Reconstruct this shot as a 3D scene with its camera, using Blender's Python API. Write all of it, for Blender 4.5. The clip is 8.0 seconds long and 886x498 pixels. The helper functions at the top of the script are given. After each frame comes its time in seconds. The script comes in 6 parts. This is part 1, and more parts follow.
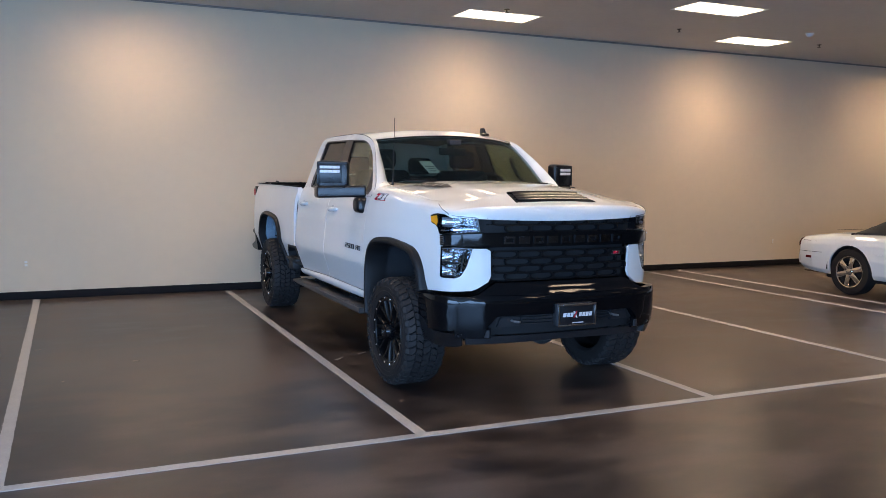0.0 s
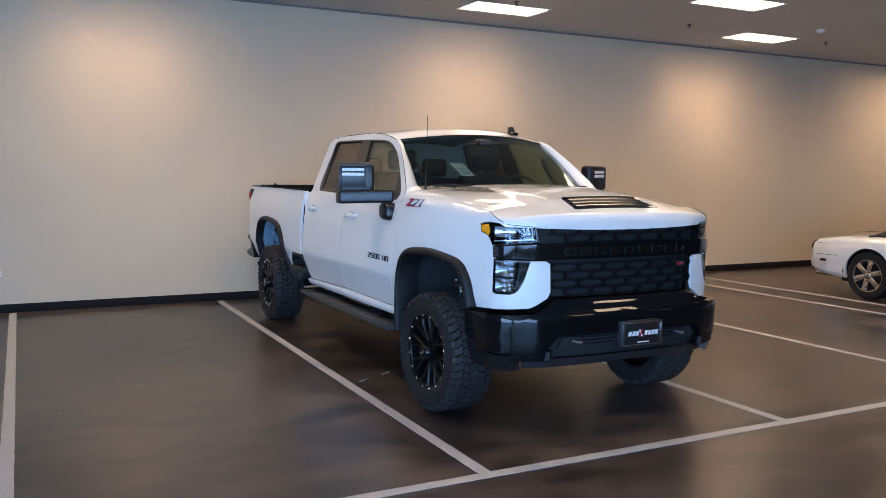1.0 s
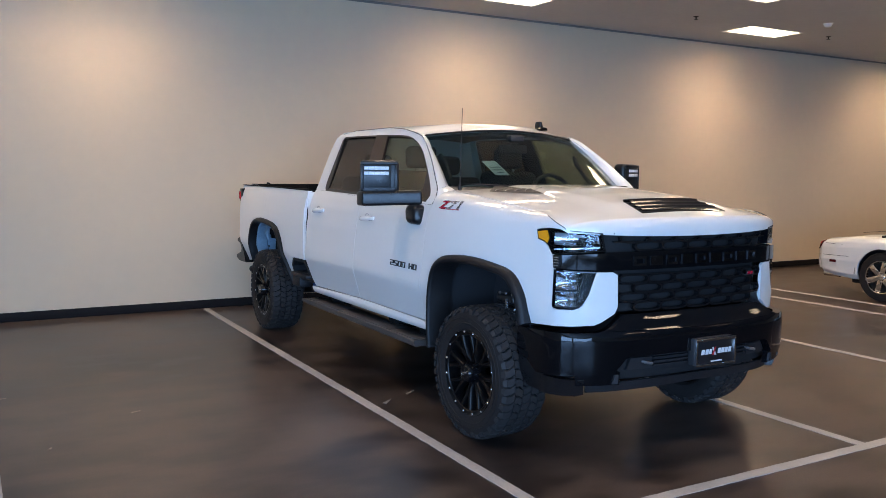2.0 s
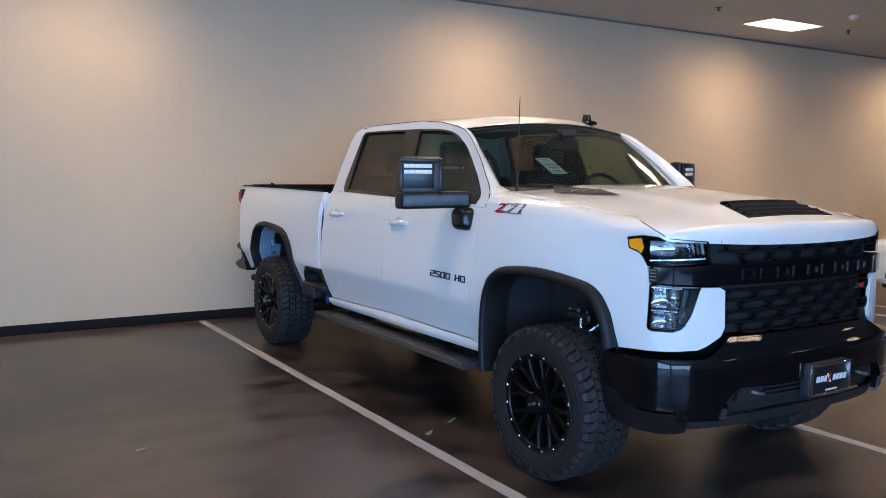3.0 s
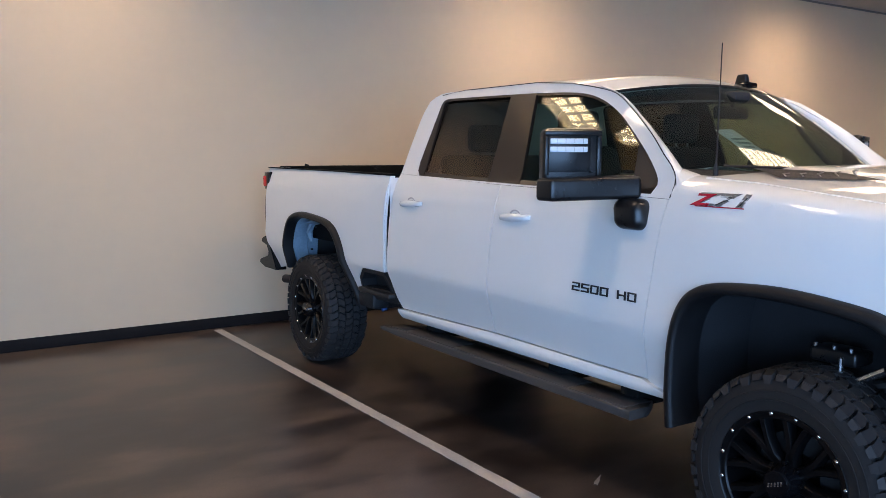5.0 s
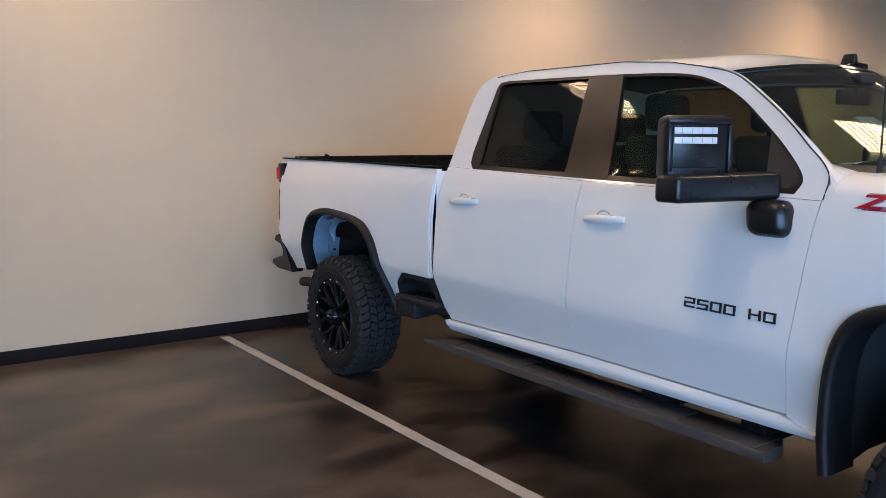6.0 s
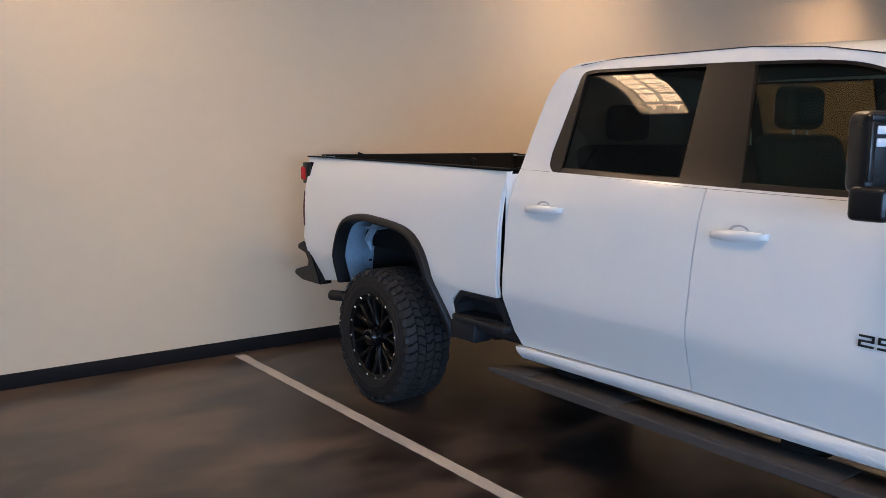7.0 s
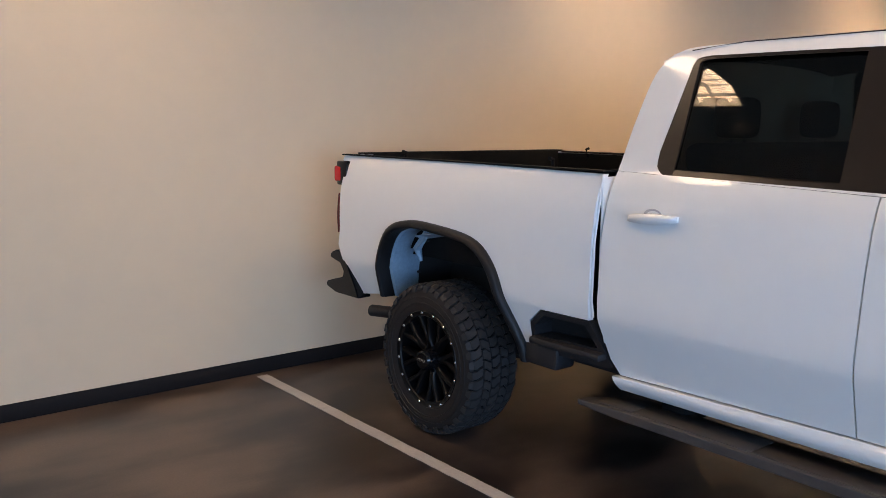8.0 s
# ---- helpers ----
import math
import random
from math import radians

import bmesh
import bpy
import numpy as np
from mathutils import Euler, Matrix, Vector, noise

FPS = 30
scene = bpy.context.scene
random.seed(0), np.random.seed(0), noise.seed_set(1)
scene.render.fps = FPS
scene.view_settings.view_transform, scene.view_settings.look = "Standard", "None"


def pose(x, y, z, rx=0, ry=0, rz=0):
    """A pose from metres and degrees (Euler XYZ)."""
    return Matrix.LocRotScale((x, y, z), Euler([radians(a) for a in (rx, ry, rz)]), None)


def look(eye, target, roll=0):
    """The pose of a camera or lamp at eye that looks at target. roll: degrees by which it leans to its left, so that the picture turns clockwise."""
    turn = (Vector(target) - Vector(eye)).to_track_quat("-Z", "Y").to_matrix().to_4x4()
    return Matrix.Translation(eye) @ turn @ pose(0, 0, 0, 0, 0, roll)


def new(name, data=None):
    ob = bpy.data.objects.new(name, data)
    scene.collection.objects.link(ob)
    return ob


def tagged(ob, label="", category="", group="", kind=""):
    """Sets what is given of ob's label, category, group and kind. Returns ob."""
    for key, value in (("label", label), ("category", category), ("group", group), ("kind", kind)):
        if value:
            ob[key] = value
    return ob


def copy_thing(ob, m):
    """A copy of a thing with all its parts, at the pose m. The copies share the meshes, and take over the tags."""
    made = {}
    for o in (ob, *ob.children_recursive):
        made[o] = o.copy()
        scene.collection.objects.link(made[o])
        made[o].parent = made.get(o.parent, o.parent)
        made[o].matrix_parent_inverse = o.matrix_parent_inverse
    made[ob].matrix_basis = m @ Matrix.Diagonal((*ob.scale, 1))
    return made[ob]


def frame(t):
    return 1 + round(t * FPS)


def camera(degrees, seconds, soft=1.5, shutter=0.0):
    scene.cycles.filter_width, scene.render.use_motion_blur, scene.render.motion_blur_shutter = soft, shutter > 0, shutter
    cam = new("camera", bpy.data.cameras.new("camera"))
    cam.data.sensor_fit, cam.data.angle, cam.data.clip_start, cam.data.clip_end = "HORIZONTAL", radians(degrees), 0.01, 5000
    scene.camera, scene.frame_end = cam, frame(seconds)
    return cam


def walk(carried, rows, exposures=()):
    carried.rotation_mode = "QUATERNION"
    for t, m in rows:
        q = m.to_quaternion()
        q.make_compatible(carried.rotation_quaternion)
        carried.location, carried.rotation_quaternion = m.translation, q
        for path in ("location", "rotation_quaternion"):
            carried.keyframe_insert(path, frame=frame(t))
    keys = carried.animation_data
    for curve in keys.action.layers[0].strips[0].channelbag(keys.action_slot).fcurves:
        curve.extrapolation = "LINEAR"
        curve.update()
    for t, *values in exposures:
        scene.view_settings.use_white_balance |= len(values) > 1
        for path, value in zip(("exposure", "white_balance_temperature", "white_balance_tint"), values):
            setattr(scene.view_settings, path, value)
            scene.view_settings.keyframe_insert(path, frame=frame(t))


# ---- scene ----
cam = camera(56.0, 8.0, soft=0.7)
PATH = [
    (0, (-3.318, -6.06, 1.671), (-2.497, -4.245, 1.494), 0.6),
    (0.5, (-3.384, -5.644, 1.691), (-2.536, -3.842, 1.511), 0.8),
    (1, (-3.582, -5.214, 1.697), (-2.68, -3.438, 1.519), 0.5),
    (1.2, (-3.618, -5.062, 1.698), (-2.7, -3.295, 1.515), 0.5),
    (2.5, (-3.811, -3.914, 1.709), (-2.788, -2.204, 1.53), 0.5),
    (3, (-3.816, -3.461, 1.685), (-2.772, -1.765, 1.504), 0.5),
    (3.5, (-3.774, -3.036, 1.699), (-2.714, -1.351, 1.512), 0.6),
    (4, (-3.841, -2.587, 1.699), (-2.754, -0.92, 1.505), 0.4),
    (4.5, (-3.797, -2.164, 1.681), (-2.698, -0.507, 1.466), 0.1),
    (5.8, (-3.786, -1.06, 1.695), (-2.653, 0.567, 1.435), 0.2),
    (6, (-3.819, -0.897, 1.699), (-2.662, 0.713, 1.435), 0.2),
    (6.5, (-3.726, -0.472, 1.722), (-2.558, 1.128, 1.447), 0.3),
    (7, (-3.798, -0.038, 1.712), (-2.598, 1.538, 1.435), 0.5),
    (7.5, (-3.82, 0.347, 1.71), (-2.598, 1.902, 1.415), 0.5),
    (8, (-3.817, 0.768, 1.72), (-2.567, 2.301, 1.428), 0.5),
]
walk(cam, [(t, look(eye, target, roll)) for t, eye, target, roll in PATH], [(0, 0, 6600, 13), (3.5, 0, 6550, 13), (6, 0, 7000, 15), (8, 0, 7400, 16)])

# ---- world, lights ----
world = bpy.data.worlds.new("world")
scene.world = world
world.use_nodes = True
wn = world.node_tree
sky = wn.nodes.new("ShaderNodeTexSky")
sky.sky_type, sky.sun_disc = "NISHITA", False
sky.sun_elevation, sky.sun_rotation = radians(38), radians(60)
wn.nodes["Background"].inputs[1].default_value = 0.12
wn.links.new(sky.outputs[0], wn.nodes["Background"].inputs[0])

WALL_Y, CEIL, WEST, EAST, SOUTH = 5.95, 3.96, -11.0, 22.0, -13.0


def area_lamp(name, m, w, h, watts, colour, spread=180):
    d = bpy.data.lights.new(name, "AREA")
    d.shape, d.size, d.size_y, d.energy, d.color, d.spread = "RECTANGLE", w, h, watts, colour, radians(spread)
    ob = new(name, d)
    ob.matrix_world = m
    return ob


# daylight through the two glass fronts at the corner
area_lamp("daylight_west", pose(WEST + 0.25, -8.25, 1.65, 0, -90, 0), 2.7, 7.3, 930, (0.32, 0.61, 1.12))
area_lamp("daylight_south", pose(-6.5, SOUTH + 0.25, 1.65, 90, 0, 0), 7.8, 2.7, 930, (0.32, 0.61, 1.12))
# troffers in staggered rows: centres of the ceiling lights
TROFFERS = [(-2.44 + 4.86 * i, 4.81) for i in range(-1, 5)] + [(0.01 + 4.86 * i, 2.98) for i in range(0, 4)]
TROFFERS += [(-2.45, 1.24), (1.90, 0.62), (7.27, 1.24), (0.0, -0.55), (4.86, -0.55), (2.41, -2.35), (-2.45, -2.35), (7.27, -2.35)]
TROFFERS += [(-2.45 + 4.86 * i, -6.0) for i in range(-1, 3)]
for tx, ty in TROFFERS:
    area_lamp("troffer_lamp", pose(tx, ty, CEIL + 0.092), 1.12, 0.5, (30 if tx < -5 else 38 if tx < 0 else 45) if ty > 2 else 13 if tx > 4 else 23, (1.0, 0.74, 0.52), 142)

# ---- materials ----


def nodes_of(name):
    m = bpy.data.materials.new(name)
    m.use_nodes = True
    t = m.node_tree
    return m, t, t.nodes["Principled BSDF"]


def noise_tex(t, scale, detail=4, rough=0.55, stretch=None):
    n = t.nodes.new("ShaderNodeTexNoise")
    n.inputs["Scale"].default_value, n.inputs["Detail"].default_value, n.inputs["Roughness"].default_value = scale, detail, rough
    c = t.nodes.new("ShaderNodeTexCoord")
    if stretch:
        mp = t.nodes.new("ShaderNodeMapping")
        mp.inputs["Scale"].default_value = stretch
        t.links.new(c.outputs["Object"], mp.inputs[0])
        t.links.new(mp.outputs[0], n.inputs["Vector"])
    else:
        t.links.new(c.outputs["Object"], n.inputs["Vector"])
    return n


def ramp(t, src, stops):
    r = t.nodes.new("ShaderNodeValToRGB")
    while len(r.color_ramp.elements) < len(stops):
        r.color_ramp.elements.new(0.5)
    for e, (p, c) in zip(r.color_ramp.elements, stops):
        e.position, e.color = p, (*c, 1) if len(c) == 3 else c
    t.links.new(src, r.inputs[0])
    return r


def grey(v):
    return (v, v, v)


def surface(name, colour, rough=0.5, metal=0.0, vary=0.08, scale=6.0, bump=0.0, bump_scale=60.0, coat=0.0, rough_vary=0.06, spec=0.5):
    """A principled surface with large and fine variation of colour and gloss."""
    m, t, b = nodes_of(name)
    n1, n2 = noise_tex(t, scale), noise_tex(t, scale * 9, 6)
    mix = t.nodes.new("ShaderNodeMath")
    mix.operation = "MULTIPLY_ADD"
    mix.inputs[1].default_value = 0.5
    half = t.nodes.new("ShaderNodeMath")
    half.operation, half.inputs[1].default_value = "MULTIPLY", 0.5
    t.links.new(n2.outputs[0], half.inputs[0])
    t.links.new(n1.outputs[0], mix.inputs[0])
    t.links.new(half.outputs[0], mix.inputs[2])
    lo, hi = [max(0, c * (1 - vary)) for c in colour], [min(1, c * (1 + vary)) for c in colour]
    r = ramp(t, mix.outputs[0], [(0.3, lo), (0.7, hi)])
    t.links.new(r.outputs[0], b.inputs["Base Color"])
    g = ramp(t, mix.outputs[0], [(0.3, grey(max(0, rough - rough_vary))), (0.7, grey(min(1, rough + rough_vary)))])
    t.links.new(g.outputs[0], b.inputs["Roughness"])
    b.inputs["Metallic"].default_value = metal
    b.inputs["Coat Weight"].default_value = coat
    b.inputs["Coat Roughness"].default_value = 0.04
    b.inputs["Specular IOR Level"].default_value = spec
    if bump:
        n3 = noise_tex(t, bump_scale, 5)
        bp = t.nodes.new("ShaderNodeBump")
        bp.inputs["Strength"].default_value, bp.inputs["Distance"].default_value = bump, 0.01
        t.links.new(n3.outputs[0], bp.inputs["Height"])
        t.links.new(bp.outputs[0], b.inputs["Normal"])
    return m


def glass(name, tint, low=0.04, rough=0.0):
    """Thin glass: tinted, clear when seen straight on and glossy at a flat angle."""
    m, t, b = nodes_of(name)
    t.nodes.remove(b)
    tr, gl, lw, pw, ma, mx = (t.nodes.new(k) for k in ("ShaderNodeBsdfTransparent", "ShaderNodeBsdfGlossy", "ShaderNodeLayerWeight", "ShaderNodeMath", "ShaderNodeMath", "ShaderNodeMixShader"))
    tr.inputs[0].default_value, gl.inputs["Roughness"].default_value = (*tint, 1), rough
    lw.inputs[0].default_value = 0.5
    pw.operation, pw.inputs[1].default_value = "POWER", 5.0
    ma.operation, ma.inputs[1].default_value, ma.inputs[2].default_value = "MULTIPLY_ADD", 1 - low, low
    t.links.new(lw.outputs["Facing"], pw.inputs[0])
    t.links.new(pw.outputs[0], ma.inputs[0])
    t.links.new(ma.outputs[0], mx.inputs[0])
    t.links.new(tr.outputs[0], mx.inputs[1])
    t.links.new(gl.outputs[0], mx.inputs[2])
    t.links.new(mx.outputs[0], t.nodes["Material Output"].inputs[0])
    return m


def glow(name, colour, strength):
    m, t, b = nodes_of(name)
    b.inputs["Emission Color"].default_value, b.inputs["Emission Strength"].default_value = (*colour, 1), strength
    b.inputs["Base Color"].default_value = (*colour, 1)
    return m


def floor_material():
    """Sealed concrete: soft clouds at two sizes, fine speckle, a gentle change of gloss."""
    m, t, b = nodes_of("polished_concrete")
    big, mid, fine = noise_tex(t, 0.45, 2, 0.45), noise_tex(t, 2.1, 4, 0.5, (0.75, 1.4, 1)), noise_tex(t, 90, 3)
    a = t.nodes.new("ShaderNodeMix")
    a.data_type, a.inputs[0].default_value = "FLOAT", 0.6
    t.links.new(big.outputs[0], a.inputs[2])
    t.links.new(mid.outputs[0], a.inputs[3])
    c = t.nodes.new("ShaderNodeMapRange")
    c.interpolation_type = "SMOOTHSTEP"
    for k, v in ((1, 0.39), (2, 0.63), (3, 0.0), (4, 1.0)):
        c.inputs[k].default_value = v
    t.links.new(a.outputs[0], c.inputs[0])
    mix = t.nodes.new("ShaderNodeMix")
    mix.data_type = "RGBA"
    mix.inputs[6].default_value, mix.inputs[7].default_value = (0.019, 0.0145, 0.0128, 1), (0.098, 0.073, 0.060, 1)
    t.links.new(c.outputs[0], mix.inputs[0])
    sp = t.nodes.new("ShaderNodeMapRange")
    for k, v in ((1, 0.3), (2, 0.7), (3, 0.85), (4, 1.15)):
        sp.inputs[k].default_value = v
    t.links.new(fine.outputs[0], sp.inputs[0])
    mu = t.nodes.new("ShaderNodeMix")
    mu.data_type, mu.blend_type, mu.inputs[0].default_value = "RGBA", "MULTIPLY", 1.0
    t.links.new(mix.outputs[2], mu.inputs[6])
    t.links.new(sp.outputs[0], mu.inputs[7])
    t.links.new(mu.outputs[2], b.inputs["Base Color"])
    g = t.nodes.new("ShaderNodeMapRange")
    for k, v in ((1, 0.35), (2, 0.65), (3, 0.275), (4, 0.35)):
        g.inputs[k].default_value = v
    t.links.new(mid.outputs[0], g.inputs[0])
    t.links.new(g.outputs[0], b.inputs["Roughness"])
    return m


def tile_material():
    """Ceiling board: fine pinholes, faint mottling."""
    m = surface("ceiling_board", (0.62, 0.61, 0.58), 0.9, 0, 0.05, 1.2, 0.25, 140)
    return m


FLOOR = floor_material()
WALL = surface("wall_paint", (0.662, 0.54, 0.388), 0.75, 0, 0.025, 0.9, 0.06, 180)
CEILING = tile_material()
BASE = surface("black_vinyl_base", (0.009, 0.007, 0.007), 0.7, 0, 0.15, 3, 0.05, 40, spec=0.2)
LINE = surface("line_paint", (0.45, 0.435, 0.42), 0.55, 0, 0.12, 7, 0.1, 90)
FIXTURE = surface("fixture_white_enamel", (0.80, 0.79, 0.75), 0.35, 0, 0.03, 5)
TUBE = glow("fluorescent_tube", (1.0, 0.86, 0.68), 14.0)
ALU = surface("dark_anodised_aluminium", (0.06, 0.06, 0.065), 0.35, 0.8, 0.1, 5)
WHITE_PLASTIC = surface("white_plastic", (0.72, 0.70, 0.66), 0.45, 0, 0.04, 20)
BRASS = surface("dark_bronze", (0.03, 0.026, 0.022), 0.4, 0.7, 0.2, 40)
CLEAR = glass("clear_glass", (0.93, 0.96, 0.95))
PAINT = surface("white_car_paint", (0.795, 0.81, 0.80), 0.5, 0, 0.012, 2.0, 0, 60, 1.0, 0.03, spec=0.25)
GLOSS_BLACK = surface("gloss_black_paint", (0.004, 0.004, 0.005), 0.05, 0, 0.15, 5, 0, 60, 0, 0.015, spec=0.30)
TRIM = surface("black_textured_plastic", (0.014, 0.014, 0.016), 0.52, 0, 0.15, 12, 0.15, 400, 0, 0.08)
GREY_PLASTIC = surface("grey_black_plastic", (0.028, 0.030, 0.034), 0.5, 0, 0.12, 10, 0.1, 300)
DARK = surface("underbody_black", (0.012, 0.012, 0.013), 0.7, 0, 0.3, 9, 0.2, 60)
LINER = surface("wheel_liner_felt", (0.018, 0.019, 0.022), 0.85, 0, 0.2, 8, 0.3, 150)
RUBBER = surface("tyre_rubber", (0.017, 0.015, 0.0145), 0.66, 0, 0.25, 14, 0.12, 220, spec=0.3)
RIM = surface("satin_black_alloy", (0.003, 0.003, 0.0035), 0.34, 0.0, 0.15, 10, spec=0.25)
CHROME = surface("chrome", (0.75, 0.75, 0.76), 0.12, 1.0, 0.05, 15)
STEEL = surface("dull_steel", (0.42, 0.42, 0.43), 0.4, 0.9, 0.2, 20)
GALV = surface("primed_inner_metal", (0.24, 0.36, 0.46), 0.5, 0.1, 0.18, 6, 0.1, 50)
AMBER_BODY = surface("amber_reflector", (0.95, 0.36, 0.01), 0.25, 0, 0.1, 60, 0.3, 120)
RED = surface("red_lens", (0.62, 0.012, 0.015), 0.15, 0, 0.1, 50)
DARK_RED = surface("smoked_red_lens", (0.10, 0.006, 0.008), 0.15, 0, 0.1, 50)
BADGE_RED = surface("red_badge_enamel", (0.45, 0.01, 0.03), 0.25, 0, 0.05, 50)
LAMP_GLASS = glass("lamp_lens", (0.72, 0.74, 0.76), 0.018)
TINT = glass("dark_tinted_glass", (0.42, 0.37, 0.32))
SIDE_TINT = glass("tinted_side_glass", (0.72, 0.76, 0.63))
SCREEN_GLASS = glass("windscreen_glass", (0.62, 0.70, 0.67))
SEAT = surface("black_seat_cloth", (0.018, 0.018, 0.019), 0.85, 0, 0.2, 20, 0.2, 200)
DASH = surface("dash_vinyl", (0.03, 0.03, 0.031), 0.6, 0, 0.2, 20, 0.2, 200)
PAPER = surface("paper", (0.72, 0.76, 0.74), 0.7, 0, 0.03, 30)
SCRAP = surface("grubby_paper", (0.42, 0.37, 0.31), 0.8, 0, 0.1, 30)
INK = surface("dark_ink", (0.06, 0.10, 0.09), 0.7, 0, 0.05, 30)
BLUE = surface("blue_shock_paint", (0.03, 0.09, 0.25), 0.35, 0, 0.1, 20)
SILVER = surface("bright_silver", (0.7, 0.7, 0.72), 0.25, 1.0, 0.05, 30)
CANVAS = surface("black_canvas_top", (0.012, 0.012, 0.013), 0.8, 0, 0.2, 30, 0.3, 300)
DIODE = surface("frosted_lens_strip", (0.78, 0.80, 0.83), 0.2, 0.0, 0.05, 60)
FLARE = surface("flare_plastic", (0.008, 0.008, 0.009), 0.5, 0, 0.15, 12, 0.15, 400, spec=0.35)
BOARD = surface("board_rubber", (0.062, 0.056, 0.053), 0.50, 0, 0.2, 12, 0.12, 300, spec=0.5)
GRILLE_BLACK = surface("grille_black", (0.008, 0.008, 0.009), 0.17, 0, 0.15, 12, 0, 60, 0, 0.04, spec=0.6)
MIRROR_BLACK = surface("smooth_black_plastic", (0.008, 0.008, 0.009), 0.3, 0, 0.15, 12, 0.04, 400, 0, 0.05, spec=0.45)
LETTER_CHROME = surface("dark_letter_chrome", (0.035, 0.036, 0.040), 0.32, 0.7, 0.05, 20)
SMOKED_CHROME = surface("smoked_chrome", (0.10, 0.10, 0.11), 0.25, 1.0, 0.05, 20)
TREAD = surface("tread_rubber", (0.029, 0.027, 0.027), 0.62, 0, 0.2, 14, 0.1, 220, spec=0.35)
PILLAR_FILM = surface("brown_black_film", (0.013, 0.008, 0.006), 0.34, 0, 0.1, 12, 0, 60, 0, 0.05, spec=0.4)
SATIN_BLACK = surface("satin_black_cover", (0.006, 0.006, 0.007), 0.16, 0, 0.15, 8, 0, 60, 0, 0.05, spec=0.45)
# grey standing in for the shade in the door handle cups
RECESS_SHADE = surface("recess_shade_grey", (0.42, 0.44, 0.46), 0.5, 0, 0.05, 20)
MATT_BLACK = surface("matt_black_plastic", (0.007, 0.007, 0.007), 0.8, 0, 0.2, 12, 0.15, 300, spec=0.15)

# ---- building helpers ----


def finish(bm, sharp=38):
    bmesh.ops.remove_doubles(bm, verts=bm.verts, dist=1e-5)
    bmesh.ops.recalc_face_normals(bm, faces=bm.faces)
    lim = radians(sharp)
    for f in bm.faces:
        f.smooth = True
    for e in bm.edges:
        e.smooth = len(e.link_faces) == 2 and e.calc_face_angle(0) < lim


def part(name, bm, material, parent=None, label="", sharp=38, tidy=True):
    """One mesh object from bm, under a thing or a part."""
    if tidy:
        finish(bm, sharp)
    me = bpy.data.meshes.new(name)
    bm.to_mesh(me)
    bm.free()
    for m in material if isinstance(material, (list, tuple)) else (material,):
        me.materials.append(m)
    ob = new(name, me)
    if parent is not None:
        ob.parent = parent
    if label:
        ob["label"] = label
    return ob


def thing(name, label, category, group="", m=None, kind=""):
    ob = new(name)
    ob.empty_display_size = 0.2
    if m is not None:
        ob.matrix_world = m
    return tagged(ob, label, category, group, kind)


def add_box(bm, x0, x1, y0, y1, z0, z1, bevel=0.0, seg=2, m=None):
    r = bmesh.ops.create_cube(bm, size=1)
    vs = r["verts"]
    for v in vs:
        v.co = Vector((x0 + (v.co.x + 0.5) * (x1 - x0), y0 + (v.co.y + 0.5) * (y1 - y0), z0 + (v.co.z + 0.5) * (z1 - z0)))
    if bevel:
        es = list({e for v in vs for e in v.link_edges})
        r = bmesh.ops.bevel(bm, geom=es, offset=bevel, segments=seg, affect="EDGES", profile=0.5)
        vs = list({v for f in r["faces"] for v in f.verts} | {v for v in vs if v.is_valid})
    if m is not None:
        bmesh.ops.transform(bm, matrix=m, verts=vs)
    return vs


def box(x0, x1, y0, y1, z0, z1, bevel=0.0, seg=2):
    bm = bmesh.new()
    add_box(bm, x0, x1, y0, y1, z0, z1, bevel, seg)
    return bm


def add_tube(bm, pts, r, n=10, caps=True):
    """A round bar along points; r may be one radius or one each."""
    pts = [Vector(p) for p in pts]
    rings = []
    for i, p in enumerate(pts):
        d = (pts[min(i + 1, len(pts) - 1)] - pts[max(i - 1, 0)]).normalized()
        a = d.cross(Vector((0, 0, 1)) if abs(d.z) < 0.9 else Vector((1, 0, 0))).normalized()
        b = d.cross(a)
        rr = r[i] if isinstance(r, (list, tuple)) else r
        rings.append([bm.verts.new(p + rr * (math.cos(2 * math.pi * k / n) * a + math.sin(2 * math.pi * k / n) * b)) for k in range(n)])
    for s, e in zip(rings, rings[1:]):
        for k in range(n):
            bm.faces.new((s[k], s[(k + 1) % n], e[(k + 1) % n], e[k]))
    if caps:
        bm.faces.new(rings[0][::-1])
        bm.faces.new(rings[-1])


def tube(pts, r, n=10):
    bm = bmesh.new()
    add_tube(bm, pts, r, n)
    return bm


def grid_sheet(f, nu, nv, thick=None):
    """A sheet of points f(i / nu, j / nv); thick: a vector by which its back lies behind it."""
    bm = bmesh.new()
    vs = [[bm.verts.new(f(i / nu, j / nv)) for j in range(nv + 1)] for i in range(nu + 1)]
    for i in range(nu):
        for j in range(nv):
            bm.faces.new((vs[i][j], vs[i + 1][j], vs[i + 1][j + 1], vs[i][j + 1]))
    if thick is not None:
        r = bmesh.ops.extrude_face_region(bm, geom=list(bm.faces))
        bmesh.ops.translate(bm, vec=thick, verts=[v for v in r["geom"] if isinstance(v, bmesh.types.BMVert)])
    return bm


# ---- room ----
part("floor", box(WEST, EAST, SOUTH, WALL_Y, -0.2, 0), FLOOR)["kind"] = "structure"
tagged(bpy.data.objects["floor"], "dark brown polished concrete showroom floor with cloudy stains", "floor")


